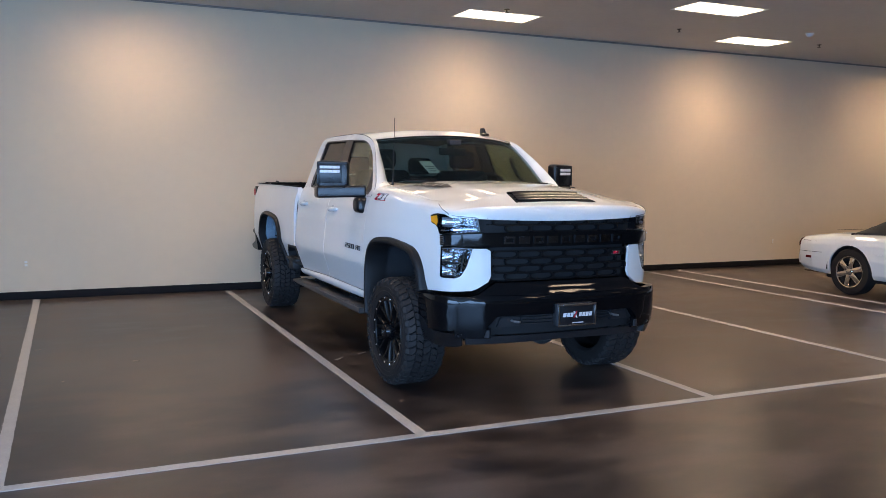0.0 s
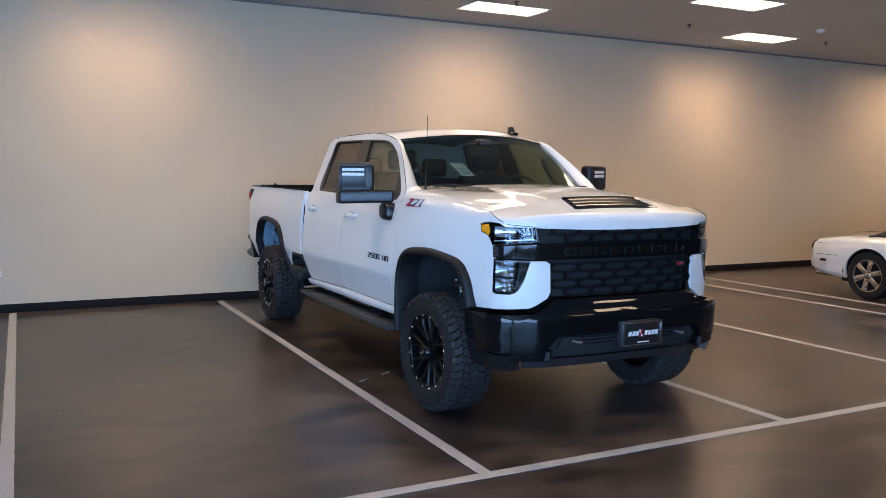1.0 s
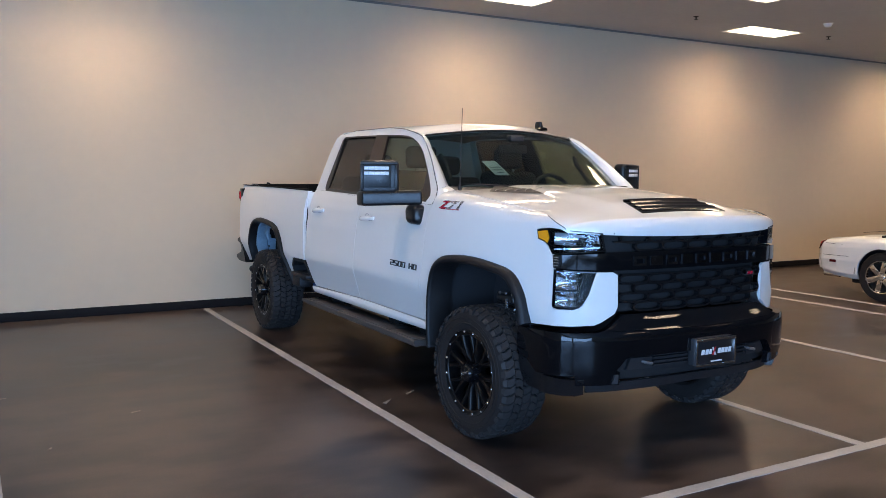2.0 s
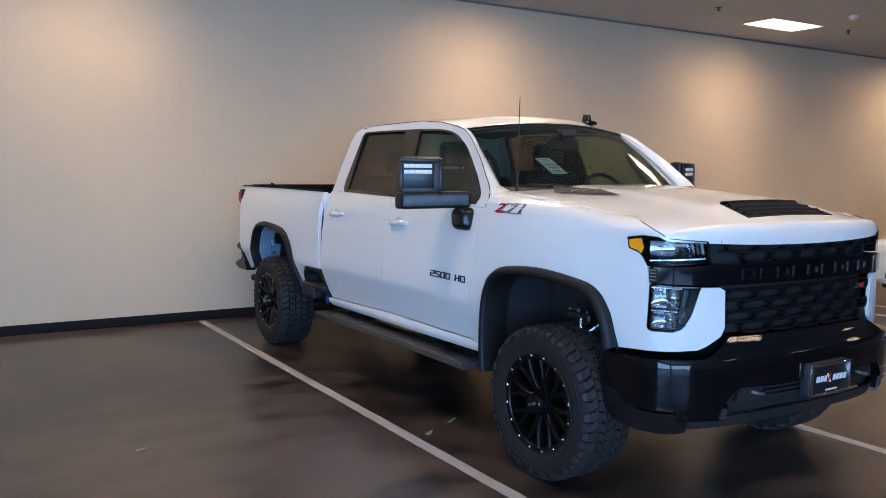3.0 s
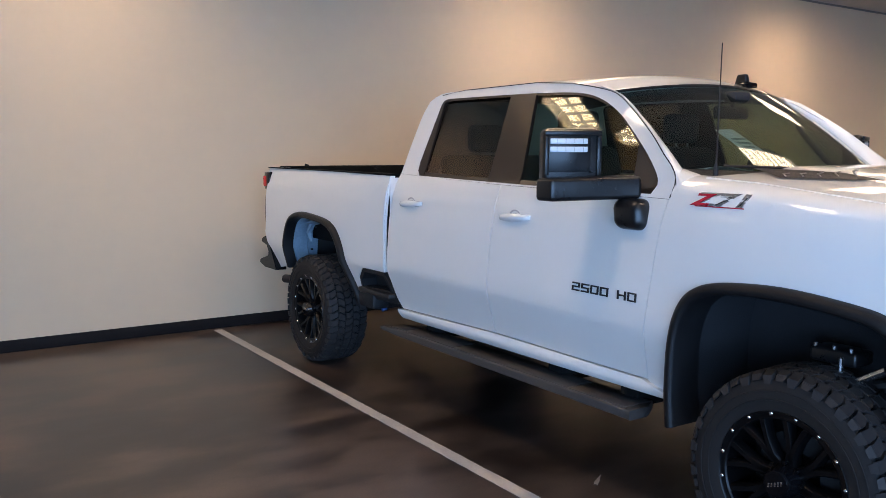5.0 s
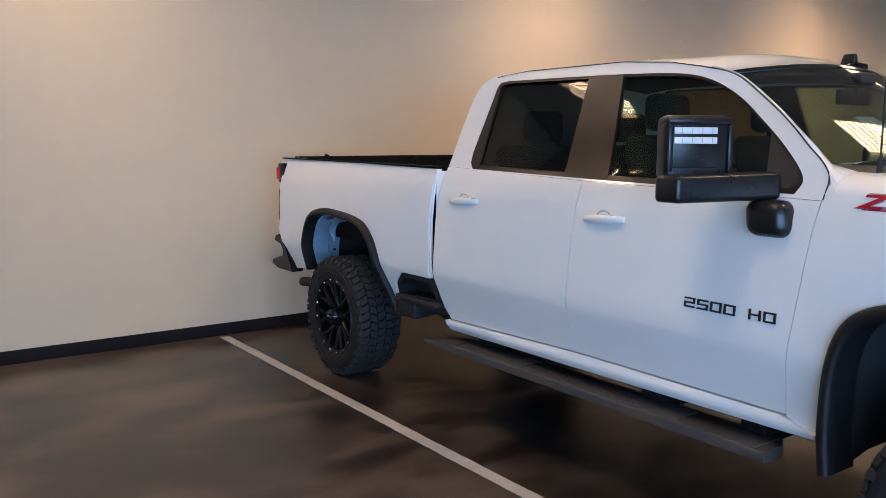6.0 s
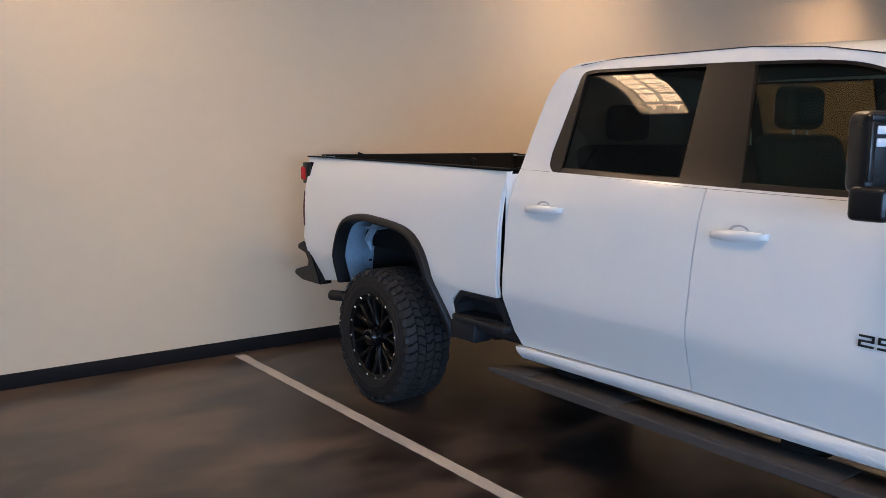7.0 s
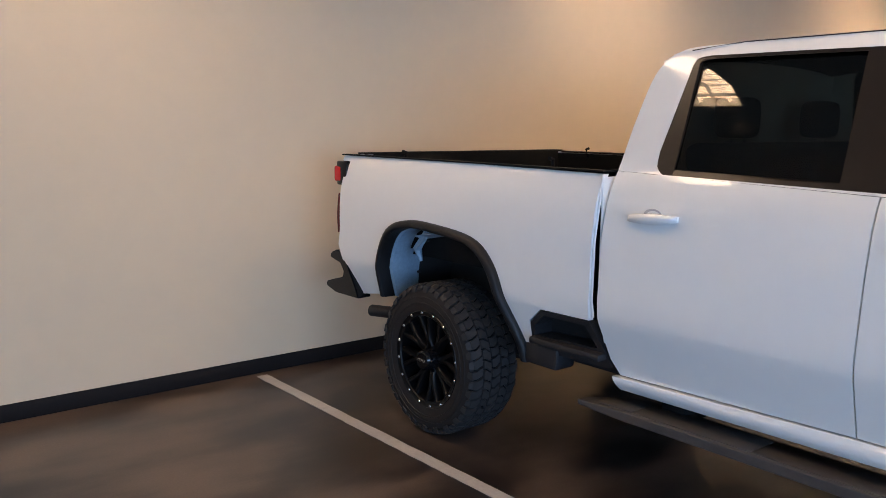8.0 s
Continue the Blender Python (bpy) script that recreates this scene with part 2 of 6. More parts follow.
def slab_with_holes(x0, x1, y0, y1, z0, z1, holes):
    xs = sorted({x0, x1, *(h[0] for h in holes), *(h[1] for h in holes)})
    ys = sorted({y0, y1, *(h[2] for h in holes), *(h[3] for h in holes)})
    bm = bmesh.new()

    def open_at(i, j):
        if not (0 <= i < len(xs) - 1 and 0 <= j < len(ys) - 1):
            return True
        cx, cy = (xs[i] + xs[i + 1]) / 2, (ys[j] + ys[j + 1]) / 2
        return any(h[0] < cx < h[1] and h[2] < cy < h[3] for h in holes)

    def quad(*c):
        bm.faces.new([bm.verts.new(p) for p in c])

    for i in range(len(xs) - 1):
        for j in range(len(ys) - 1):
            if open_at(i, j):
                continue
            a, b, c, d = xs[i], xs[i + 1], ys[j], ys[j + 1]
            quad((a, c, z0), (a, d, z0), (b, d, z0), (b, c, z0))
            quad((a, c, z1), (b, c, z1), (b, d, z1), (a, d, z1))
            if open_at(i - 1, j):
                quad((a, c, z0), (a, c, z1), (a, d, z1), (a, d, z0))
            if open_at(i + 1, j):
                quad((b, c, z0), (b, d, z0), (b, d, z1), (b, c, z1))
            if open_at(i, j - 1):
                quad((a, c, z0), (b, c, z0), (b, c, z1), (a, c, z1))
            if open_at(i, j + 1):
                quad((a, d, z0), (a, d, z1), (b, d, z1), (b, d, z0))
    return bm


TW, TD = 0.575, 0.28
holes = [(x - TW, x + TW, y - TD, y + TD) for x, y in TROFFERS]
part("ceiling", slab_with_holes(WEST, EAST, SOUTH, WALL_Y, CEIL, CEIL + 0.16, holes), CEILING, tidy=True)
tagged(bpy.data.objects["ceiling"], "plain painted showroom ceiling with recessed lights", "ceiling", kind="structure")


def wall(name, bm, label):
    return tagged(part(name, bm, WALL), label, "wall", kind="structure")


wall("wall_north", box(WEST - 0.2, EAST + 0.2, WALL_Y, WALL_Y + 0.2, -0.2, CEIL + 0.2), "long beige painted showroom wall")
wall("wall_east", box(EAST, EAST + 0.2, SOUTH, WALL_Y, -0.2, CEIL + 0.2), "beige painted end wall")


def yz_wall(x0, x1, y0, y1, z0, z1, holes):
    bm = slab_with_holes(y0, y1, z0, z1, x0, x1, holes)
    for v in bm.verts:
        v.co = Vector((v.co.z, v.co.x, v.co.y))
    return bm


def xz_wall(y0, y1, x0, x1, z0, z1, holes):
    bm = slab_with_holes(x0, x1, z0, z1, y0, y1, holes)
    for v in bm.verts:
        v.co = Vector((v.co.x, v.co.z, v.co.y))
    return bm


wall("wall_west", yz_wall(WEST - 0.2, WEST, SOUTH, WALL_Y, -0.2, CEIL + 0.2, [(-12.0, -4.5, 0.25, 3.05)]), "beige wall with a wide glazed shop front")
wall("wall_south", xz_wall(SOUTH - 0.2, SOUTH, WEST - 0.2, EAST + 0.2, -0.2, CEIL + 0.2, [(-10.5, -2.5, 0.25, 3.05)]), "beige wall with a wide glazed shop front")


def shop_front(name, length, m):
    """Aluminium frame with six panes, in the opening of a wall; local x along it."""
    w = thing(name, "dark aluminium shop front with tall clear panes", "window", m=m, kind="structure")
    for z0, z1 in ((0.25, 0.32), (2.98, 3.05)):
        part("window_frame", box(0, length, -0.05, 0.05, z0, z1, 0.004), ALU, w)
    n = 6
    for i in range(n + 1):
        c = min(max(length * i / n, 0.03), length - 0.03)
        part("mullion", box(c - 0.03, c + 0.03, -0.05, 0.05, 0.32, 2.98, 0.004), ALU, w)
    for i in range(n):
        a, b = length * i / n + 0.03, length * (i + 1) / n - 0.03
        p = part("pane", box(a, b, -0.005, 0.005, 0.32, 2.98), CLEAR, w)
        p.visible_shadow = False


shop_front("window_1", 7.5, pose(WEST - 0.1, -12.0, 0, 0, 0, 90))
shop_front("window_2", 8.0, pose(-10.5, SOUTH - 0.1, 0))

ground = part("ground", slab_with_holes(-400, 400, -400, 400, -0.9, -0.25, [(WEST, EAST, SOUTH, WALL_Y)]), surface("asphalt", (0.09, 0.09, 0.09), 0.9, 0, 0.2, 0.5))
tagged(ground, "grey asphalt car park outside the glass", "ground", kind="structure")

# black base along the walls, with a small toe
BASE_H = 0.105
for nm, b in (("baseboard_north", box(WEST, EAST, WALL_Y - 0.012, WALL_Y - 0.0005, 0.0005, BASE_H, 0.003)), ("baseboard_east", box(EAST - 0.012, EAST - 0.0005, SOUTH, WALL_Y - 0.02, 0.0005, BASE_H, 0.003))):
    tagged(part(nm, b, BASE), "black vinyl base strip along the wall", "baseboard", kind="structure")
# dark shadow joint where wall and ceiling meet
tagged(part("trim", box(WEST, EAST, WALL_Y - 0.022, WALL_Y - 0.001, CEIL - 0.028, CEIL - 0.001, 0.004), surface("dark_joint_trim", (0.22, 0.20, 0.18), 0.7)), "thin dark trim under the ceiling", "trim", kind="structure")

# painted bay lines, a thin coat on the floor
LW = 0.0387
FRONT_Y = -1.24


def bay_line(b, label):
    return tagged(part("bay_line", b, LINE), label, "floor line", "painted bay lines")


def line_sheet(x0, x1, y0, y1):
    """A painted stripe with slightly ragged edges."""
    bm = bmesh.new()
    along_x = x1 - x0 > y1 - y0
    n = int(max(x1 - x0, y1 - y0) / 0.06)
    rows = []
    for i in range(n + 1):
        f = i / n
        a, b = random.uniform(-0.0022, 0.0022), random.uniform(-0.0022, 0.0022)
        c = [(x0 + f * (x1 - x0), y0 + a), (x0 + f * (x1 - x0), y1 + b)] if along_x else [(x0 + a, y0 + f * (y1 - y0)), (x1 + b, y0 + f * (y1 - y0))]
        rows.append([bm.verts.new((x, y, z)) for x, y in c for z in (0.0002, 0.004)])
    for p, q in zip(rows, rows[1:]):
        for k, l in ((1, 3), (0, 1), (3, 2)):
            bm.faces.new((p[k], q[k], q[l], p[l]))
    return bm


for bx in (-3.70, -1.262, 1.137, 3.57, 6.04, 6.73):
    bay_line(line_sheet(bx - LW, bx + LW, FRONT_Y + LW, 5.87), "worn pale grey painted line between parking bays")
bay_line(line_sheet(-8.6, 16.0, FRONT_Y - LW, FRONT_Y + LW), "worn pale grey painted line across the bay fronts")


def troffer(m):
    """Recessed light: tray, two tubes and cross blades."""
    t = thing("ceiling_light", "recessed fluorescent troffer with white louvre blades, lit", "ceiling light", "ceiling lights", m)
    bm = bmesh.new()
    w, d, h = TW - 0.001, TD - 0.001, 0.1
    for a in ((-w, -w + 0.012, -d, d, 0, h), (w - 0.012, w, -d, d, 0, h), (-w + 0.012, w - 0.012, -d, -d + 0.012, 0, h), (-w + 0.012, w - 0.012, d - 0.012, d, 0, h), (-w, w, -d, d, h, h + 0.01)):
        add_box(bm, *a)
    part("tray", bm, FIXTURE, t, "white enamelled tray")
    bm = bmesh.new()
    for a in ((-w - 0.02, w + 0.02, -d - 0.02, -d, -0.005, -0.0005), (-w - 0.02, w + 0.02, d, d + 0.02, -0.005, -0.0005), (-w - 0.02, -w, -d, d, -0.005, -0.0005), (w, w + 0.02, -d, d, -0.005, -0.0005)):
        add_box(bm, *a)
    part("rim", bm, FIXTURE, t)
    for y in (-0.13, 0.13):
        part("tube", tube([(-w + 0.02, y, 0.055), (w - 0.02, y, 0.055)], 0.016, 10), TUBE, t, "glowing fluorescent tube")
    for i in range(1, 9):
        x = -w + 2 * w * i / 9
        part("blade", box(x - 0.002, x + 0.002, -d + 0.013, d - 0.013, 0.002, 0.034), FIXTURE, t)
    part("divider", box(-w + 0.013, w - 0.013, -0.003, 0.003, 0.036, 0.07), FIXTURE, t)
    return t


first = troffer(pose(*TROFFERS[0], CEIL))
for tx, ty in TROFFERS[1:]:
    copy_thing(first, pose(tx, ty, CEIL))


def sprinkler(m):
    t = thing("fire_sprinkler", "small dark sprinkler head hanging from the ceiling", "sprinkler", "ceiling sprinklers", m)
    part("plate", tube([(0, 0, -0.001), (0, 0, -0.006), (0, 0, -0.012)], [0.04, 0.038, 0.02], 18), BRASS, t)
    part("stem", tube([(0, 0, -0.012), (0, 0, -0.04)], 0.009, 10), BRASS, t)
    part("deflector", tube([(0, 0, -0.04), (0, 0, -0.046), (0, 0, -0.049)], [0.012, 0.030, 0.028], 16), BRASS, t)
    return t


first = sprinkler(pose(5.40, 4.43, CEIL))
for sx, sy in ((8.51, 4.54), (2.30, 4.30)):
    copy_thing(first, pose(sx, sy, CEIL))
t = thing("smoke_detector", "round off-white smoke detector on the ceiling", "smoke detector", m=pose(7.47, 3.80, CEIL))
part("base", tube([(0, 0, -0.001), (0, 0, -0.015)], 0.07, 24), WHITE_PLASTIC, t)
part("cap", tube([(0, 0, -0.015), (0, 0, -0.04), (0, 0, -0.055)], [0.058, 0.05, 0.03], 24), WHITE_PLASTIC, t)


def outlet(m):
    t = thing("wall_outlet", "small beige duplex outlet plate on the wall", "outlet", "wall outlets", m)
    part("cover_plate", box(-0.036, 0.036, -0.006, -0.0005, -0.058, 0.058, 0.003), WALL, t)
    for z in (-0.021, 0.021):
        part("socket", box(-0.017, 0.017, -0.009, -0.006, z - 0.014, z + 0.014, 0.002), WHITE_PLASTIC, t)
    return t


first = outlet(pose(-3.816, WALL_Y, 0.469))
copy_thing(first, pose(9.10, WALL_Y, 0.464))


def scrap(m, w, h):
    """A crumpled bit of pale tape or paper lying on the floor."""
    t = grid_sheet(lambda a, b: Vector(((a - 0.5) * w, (b - 0.5) * h * (0.5 + 0.5 * math.sin(3 * a + 1)), 0.0015 + 0.006 * abs(math.sin(7 * a + 3 * b)))), 8, 4, Vector((0, 0, -0.001)))
    ob = part("paper_scrap", t, SCRAP)
    ob.matrix_world = m
    return tagged(ob, "small pale torn scrap lying on the floor", "scrap", "scraps on the floor")


scrap(pose(-2.788, 1.673, 0.001, 0, 0, 20), 0.07, 0.022)
scrap(pose(-1.108, 1.084, 0.001, 0, 0, 40), 0.11, 0.034)
scrap(pose(-0.834, 1.244, 0.001, 0, 0, 35), 0.13, 0.022)
scrap(pose(-3.378, 1.10, 0.001, 0, 0, 60), 0.03, 0.016)
scrap(pose(-3.596, 2.471, 0.001, 0, 0, 10), 0.05, 0.012)

# ---- pickup truck: origin under the front axle, nose towards -y ----
PLAN = [(-0.6, -0.875), (-0.3, -0.905), (0, -0.915), (0.3, -0.905), (0.555, -0.868), (0.69, -0.82), (0.785, -0.765), (0.842, -0.69), (0.868, -0.60), (0.885, -0.50), (0.918, -0.28), (0.952, 0), (0.97, 0.4), (0.975, 1.2), (0.975, 3.0), (0.988, 3.6), (1.0, 4.4), (1.0, 5.1), (0.995, 5.7), (0.98, 6.3)]


def dense_plan():
    out, u = [], 0.0
    for i in range(2, len(PLAN) - 2):
        p0, p1, p2, p3 = (Vector(PLAN[k]) for k in (i - 1, i, i + 1, i + 2))
        for k in range(24):
            t = k / 24
            p = 0.5 * (2 * p1 + (p2 - p0) * t + (2 * p0 - 5 * p1 + 4 * p2 - p3) * t * t + (3 * p1 - p0 - 3 * p2 + p3) * t ** 3)
            if out:
                u += (p - Vector(out[-1][:2])).length
            out.append((p.x, p.y, u))
    return np.array(out)


ARC = dense_plan()


def plan(u):
    """Place and outward normal of the body's outline at arc length u from the nose's centre."""
    s, a = (-1 if u < 0 else 1), abs(u)
    x, y = np.interp(a, ARC[:, 2], ARC[:, 0]), np.interp(a, ARC[:, 2], ARC[:, 1])
    x2, y2 = np.interp(a + 0.02, ARC[:, 2], ARC[:, 0]), np.interp(a + 0.02, ARC[:, 2], ARC[:, 1])
    x1, y1 = np.interp(max(a - 0.02, 0), ARC[:, 2], ARC[:, 0]), np.interp(max(a - 0.02, 0), ARC[:, 2], ARC[:, 1])
    n = Vector((y2 - y1, -(x2 - x1))).normalized()
    return s * x, y, s * n.x, n.y


def U(y):
    """Arc length at which the side lies at y (y > -0.6)."""
    k = np.argmax(ARC[:, 1] > -0.62)
    return float(np.interp(y, ARC[k:, 1], ARC[k:, 2]))


EDGE_Y = [-0.9, -0.78, -0.70, -0.5, -0.15, 0.3, 0.72, 1.2]
EDGE_Z = [1.402, 1.416, 1.426, 1.450, 1.496, 1.544, 1.568, 1.58]
MID_Y = [-0.93, -0.89, -0.83, -0.77, -0.57, -0.3, 0.0, 0.5, 1.0]
MID_Z = [1.413, 1.434, 1.454, 1.470, 1.512, 1.548, 1.574, 1.594, 1.60]
PROF_V = [0.40, 0.57, 0.63, 0.70, 0.80, 0.85, 0.88, 1.2, 1.36, 1.45, 1.50, 1.52, 1.75, 1.98, 2.04, 2.2]
PROF_X = [-0.115, -0.082, -0.067, -0.048, -0.020, -0.006, 0, 0, -0.012, -0.036, -0.058, -0.07, -0.143, -0.216, -0.245, -0.40]


def edge_z(y):
    return float(np.interp(y, EDGE_Y, EDGE_Z))


def skin(u, v, out=0.0):
    """The body's side: u along the outline, v the height."""
    x, y, nx, ny = plan(u)
    full = min(1.0, max(0.25, (abs(u) - 0.8) / 0.5))
    o = float(np.interp(v, PROF_V, PROF_X)) * full + out
    # the cab draws in above the belt, the bed does not; the nose sits a little high
    cab = min(1.0, max(0.0, (y - 0.45) / 0.7)) * (y < 3.15)
    o -= cab * float(np.interp(v, [0.95, 1.33, 1.5, 1.52, 2.04], [0, 0.036, 0.046, 0.047, 0.056]))
    lift = 0.016 * min(1.0, max(0.0, (1.28 - abs(u)) / 0.3))
    return Vector((x + nx * o, y + ny * o, v + lift))


def roll_x(y):
    return float(np.interp(y, [-0.7, -0.3, 0.2], [0.08, 0.12, 0.15]))


def roll_z(y):
    return float(np.interp(y, [-0.7, -0.3, 0.2], [0.055, 0.075, 0.09]))


def fender_skin(u, v, out=0.0):
    """The same, with the wing rolled over towards the bonnet."""
    x, y, nx, ny = plan(u)
    top, rx, rz = edge_z(y), roll_x(y), roll_z(y)
    v0 = top - rz
    if v <= v0 or abs(u) < 0.80:
        return skin(u, v, out)
    p = skin(u, v0, out)
    a = (v - v0) / rx
    if a < math.pi / 2:
        i, z = rx * (1 - math.cos(a)), v0 + rz * math.sin(a)
    else:
        i, z = rx + (v - v0 - rx * math.pi / 2), top + 0.1 * (v - v0 - rx * math.pi / 2)
    return Vector((p.x - nx * i, p.y - ny * i, z + p.z - v0))


def roll(y):
    """How far up the flat outline the wing's crown reaches past its edge height."""
    return -roll_z(y) + roll_x(y) * math.pi / 2


def seam_v(u):
    """Shut line between wing and bonnet, from the lamp's corner up on to the crown."""
    y = plan(u)[1]
    f = min(1.0, max(0.0, (u - 0.872) / 0.28)) ** 0.8
    return 1.358 + (edge_z(y) + roll(y) - 1.358) * f


def seam(u):
    return fender_skin(u, seam_v(u))


def panel(outline, mapped, depth=0.025, holes=(), step_u=0.09, step_v=0.06, side=-1, inward=None):
    """A pressed panel: a flat outline in (u, v), cut into a mesh, laid on the body's skin and given thickness."""
    bm = bmesh.new()
    edges = []
    for loop in (outline, *holes):
        vs = [bm.verts.new((p[0], p[1], 0)) for p in loop]
        edges += [bm.edges.new((vs[i], vs[(i + 1) % len(vs)])) for i in range(len(vs))]
    bmesh.ops.triangle_fill(bm, use_beauty=True, use_dissolve=False, edges=edges, normal=(0, 0, 1))
    us, vs = [p[0] for p in outline], [p[1] for p in outline]
    for lo, hi, step, axis in ((min(us), max(us), step_u, 0), (min(vs), max(vs), step_v, 1)):
        n = max(1, int((hi - lo) / step))
        for i in range(1, n):
            co = Vector((0, 0, 0))
            co[axis] = lo + (hi - lo) * i / n
            no = Vector((0, 0, 0))
            no[axis] = 1
            bmesh.ops.bisect_plane(bm, geom=list(bm.verts) + list(bm.edges) + list(bm.faces), plane_co=co, plane_no=no, dist=1e-5)
    flat = {v: (v.co.x, v.co.y) for v in bm.verts}
    r = bmesh.ops.extrude_face_region(bm, geom=list(bm.faces))
    back = [g for g in r["geom"] if isinstance(g, bmesh.types.BMVert)]
    inner = {}
    for v in back:
        inner[v] = (v.co.x, v.co.y)
    for v in bm.verts:
        (a, b), d = (inner[v], depth) if v in inner else (flat[v], 0.0)
        p = mapped(a, b, -d)
        v.co = Vector((p.x * (1 if side > 0 else -1), p.y, p.z))
    return bm


def arc_points(pts, n=5):
    """A smooth open curve through points."""
    out = []
    q = [pts[0], *pts, pts[-1]]
    for i in range(1, len(q) - 2):
        p0, p1, p2, p3 = (np.array(q[k], float) for k in (i - 1, i, i + 1, i + 2))
        for k in range(n):
            t = k / n
            out.append(tuple(0.5 * (2 * p1 + (p2 - p0) * t + (2 * p0 - 5 * p1 + 4 * p2 - p3) * t * t + (3 * p1 - p0 - 3 * p2 + p3) * t ** 3)))
    return out + [tuple(pts[-1])]


def inset(pts, c, d):
    """Points drawn towards c by d metres."""
    return [(p[0] + (c[0] - p[0]) * d / math.dist(p, c), p[1] + (c[1] - p[1]) * d / math.dist(p, c)) for p in pts]


truck = thing("pickup_truck", "lifted white crew cab pickup truck with black trim and wheels", "pickup truck", m=pose(0.055, 0.085, 0) @ Matrix.Diagonal((1.06, 0.985, 1.01, 1)))

F_ARCH = arc_points([(0.60, 0.475), (0.615, 0.64), (0.605, 0.87), (0.56, 1.02), (0.48, 1.10), (0.345, 1.142), (0.08, 1.158), (-0.19, 1.132), (-0.335, 1.092), (-0.422, 0.992), (-0.462, 0.885), (-0.48, 0.80)])
R_ARCH = arc_points([(4.83, 0.70), (4.80, 0.94), (4.70, 1.115), (4.52, 1.178), (4.29, 1.18), (3.96, 1.14), (3.80, 1.03), (3.70, 0.84), (3.62, 0.66), (3.60, 0.545)])
F_HOLE, R_HOLE = inset(F_ARCH, (0.0, 0.6), 0.050), inset(R_ARCH, (4.25, 0.6), 0.043)


def to_u(pts):
    return [(U(y), z) for y, z in pts]


def side_parts(side, truck):
    # front wing, round the wheel, forward to the lamp and the grille
    arch = [p for p in F_HOLE if p[1] > 0.60]
    out = [(U(0.70), 0.585), (U(0.79), 0.625), (U(0.755), 0.93), (U(0.725), 1.15), (U(0.69), 1.46), (U(0.68), 1.55)]
    out += [(U(y), edge_z(y) + roll(y)) for y in (0.66, 0.4, 0.1, -0.15, -0.3, -0.42)]
    out += [(u, seam_v(u)) for u in (1.14, 1.11, 1.08, 1.05, 1.02, 0.99, 0.96, 0.935, 0.91, 0.89, 0.88)]
    out += [(0.872, 1.358), (0.985, 1.364), (1.084, 1.358), (1.072, 1.30), (1.012, 1.28), (0.972, 1.235), (0.955, 1.21), (0.943, 1.13), (0.953, 0.92), (0.935, 0.90), (0.82, 0.902), (0.785, 0.915), (0.765, 0.935), (0.735, 0.99), (0.695, 1.118)]
    out += [(0.60, 1.118), (0.572, 1.10), (0.567, 0.92), (0.585, 0.88), (0.66, 0.832), (0.70, 0.815), (0.95, 0.802), (U(-0.472), 0.80)]
    out += [(U(y), z) for y, z in arch[::-1] if z > 0.80 or y > 0]
    part("fender", panel(out, fender_skin, 0.02, side=side, step_u=0.07, step_v=0.045), PAINT, truck, sharp=30)

    # doors
    g = 0.0035
    fd = [(U(0.79 + g), 0.632), (U(1.965 - g), 0.638), (U(1.965 - g), 1.478), (U(0.69 + g), 1.46), (U(0.725 + g), 1.15), (U(0.755 + g), 0.93)]
    rd = [(U(1.965 + g), 0.638), (U(3.03), 0.612), (U(3.075), 0.68), (U(3.115), 0.85), (U(3.132), 1.30), (U(3.125), 1.513), (U(1.965 + g), 1.478)]
    front = part("front_door", panel(fd, skin, 0.03, side=side, step_v=0.025), PAINT, truck, sharp=30)
    rear = part("rear_door", panel(rd, skin, 0.03, side=side, step_v=0.025), PAINT, truck, sharp=30)
    for door, y in ((front, 1.765), (rear, 2.87)):
        handle(door, y, 1.312 if door is front else 1.328, side)
    # sill below the doors
    sl = [(U(0.66), 0.566), (U(3.03), 0.545), (U(3.06), 0.606), (U(1.965), 0.632), (U(0.82), 0.626), (U(0.70), 0.60), (U(0.66), 0.585)]
    part("rocker_panel", panel(sl, lambda u, v, o=0: skin(u, v, o + 0.008 + 0.022 * math.sin(math.pi * min(1, max(0, (v - 0.54) / 0.09)))), 0.03, side=side, step_v=0.010), PAINT, truck)

    # upper cab frame round the side glass
    win = [(0.815, 1.477), (0.80, 1.54), (0.895, 1.64), (1.05, 1.76), (1.21, 1.868), (1.37, 1.94), (1.55, 1.975), (1.86, 1.990), (2.25, 1.998), (2.74, 2.003), (2.80, 2.003), (2.853, 1.995), (2.872, 1.968), (2.88, 1.92), (2.923, 1.65), (2.93, 1.60), (2.925, 1.54), (2.885, 1.508), (2.82, 1.5065), (1.68, 1.485), (0.90, 1.4785)]
    raw, win = win, arc_points(win + win[:1], 4)[:-1]
    cab = [(U(0.69 + g), 1.462), (U(1.965), 1.480), (U(3.125), 1.515), (U(3.105), 1.70), (U(3.068), 1.90), (U(3.022), 1.985), (U(2.955), 2.030), (U(2.87), 2.046), (U(2.65), 2.050), (U(1.94), 2.052), (U(1.62), 2.028), (U(1.40), 1.992), (U(1.25), 1.955), (U(1.09), 1.862), (U(0.93), 1.755), (U(0.80), 1.65), (U(0.735), 1.60), (U(0.69), 1.545)]
    cab = cab[:3] + arc_points(cab[3:], 4)
    frame_ob = part("cab_frame", panel(cab, skin, 0.03, holes=[to_u(win)], side=side, step_v=0.05), PAINT, truck, sharp=30)
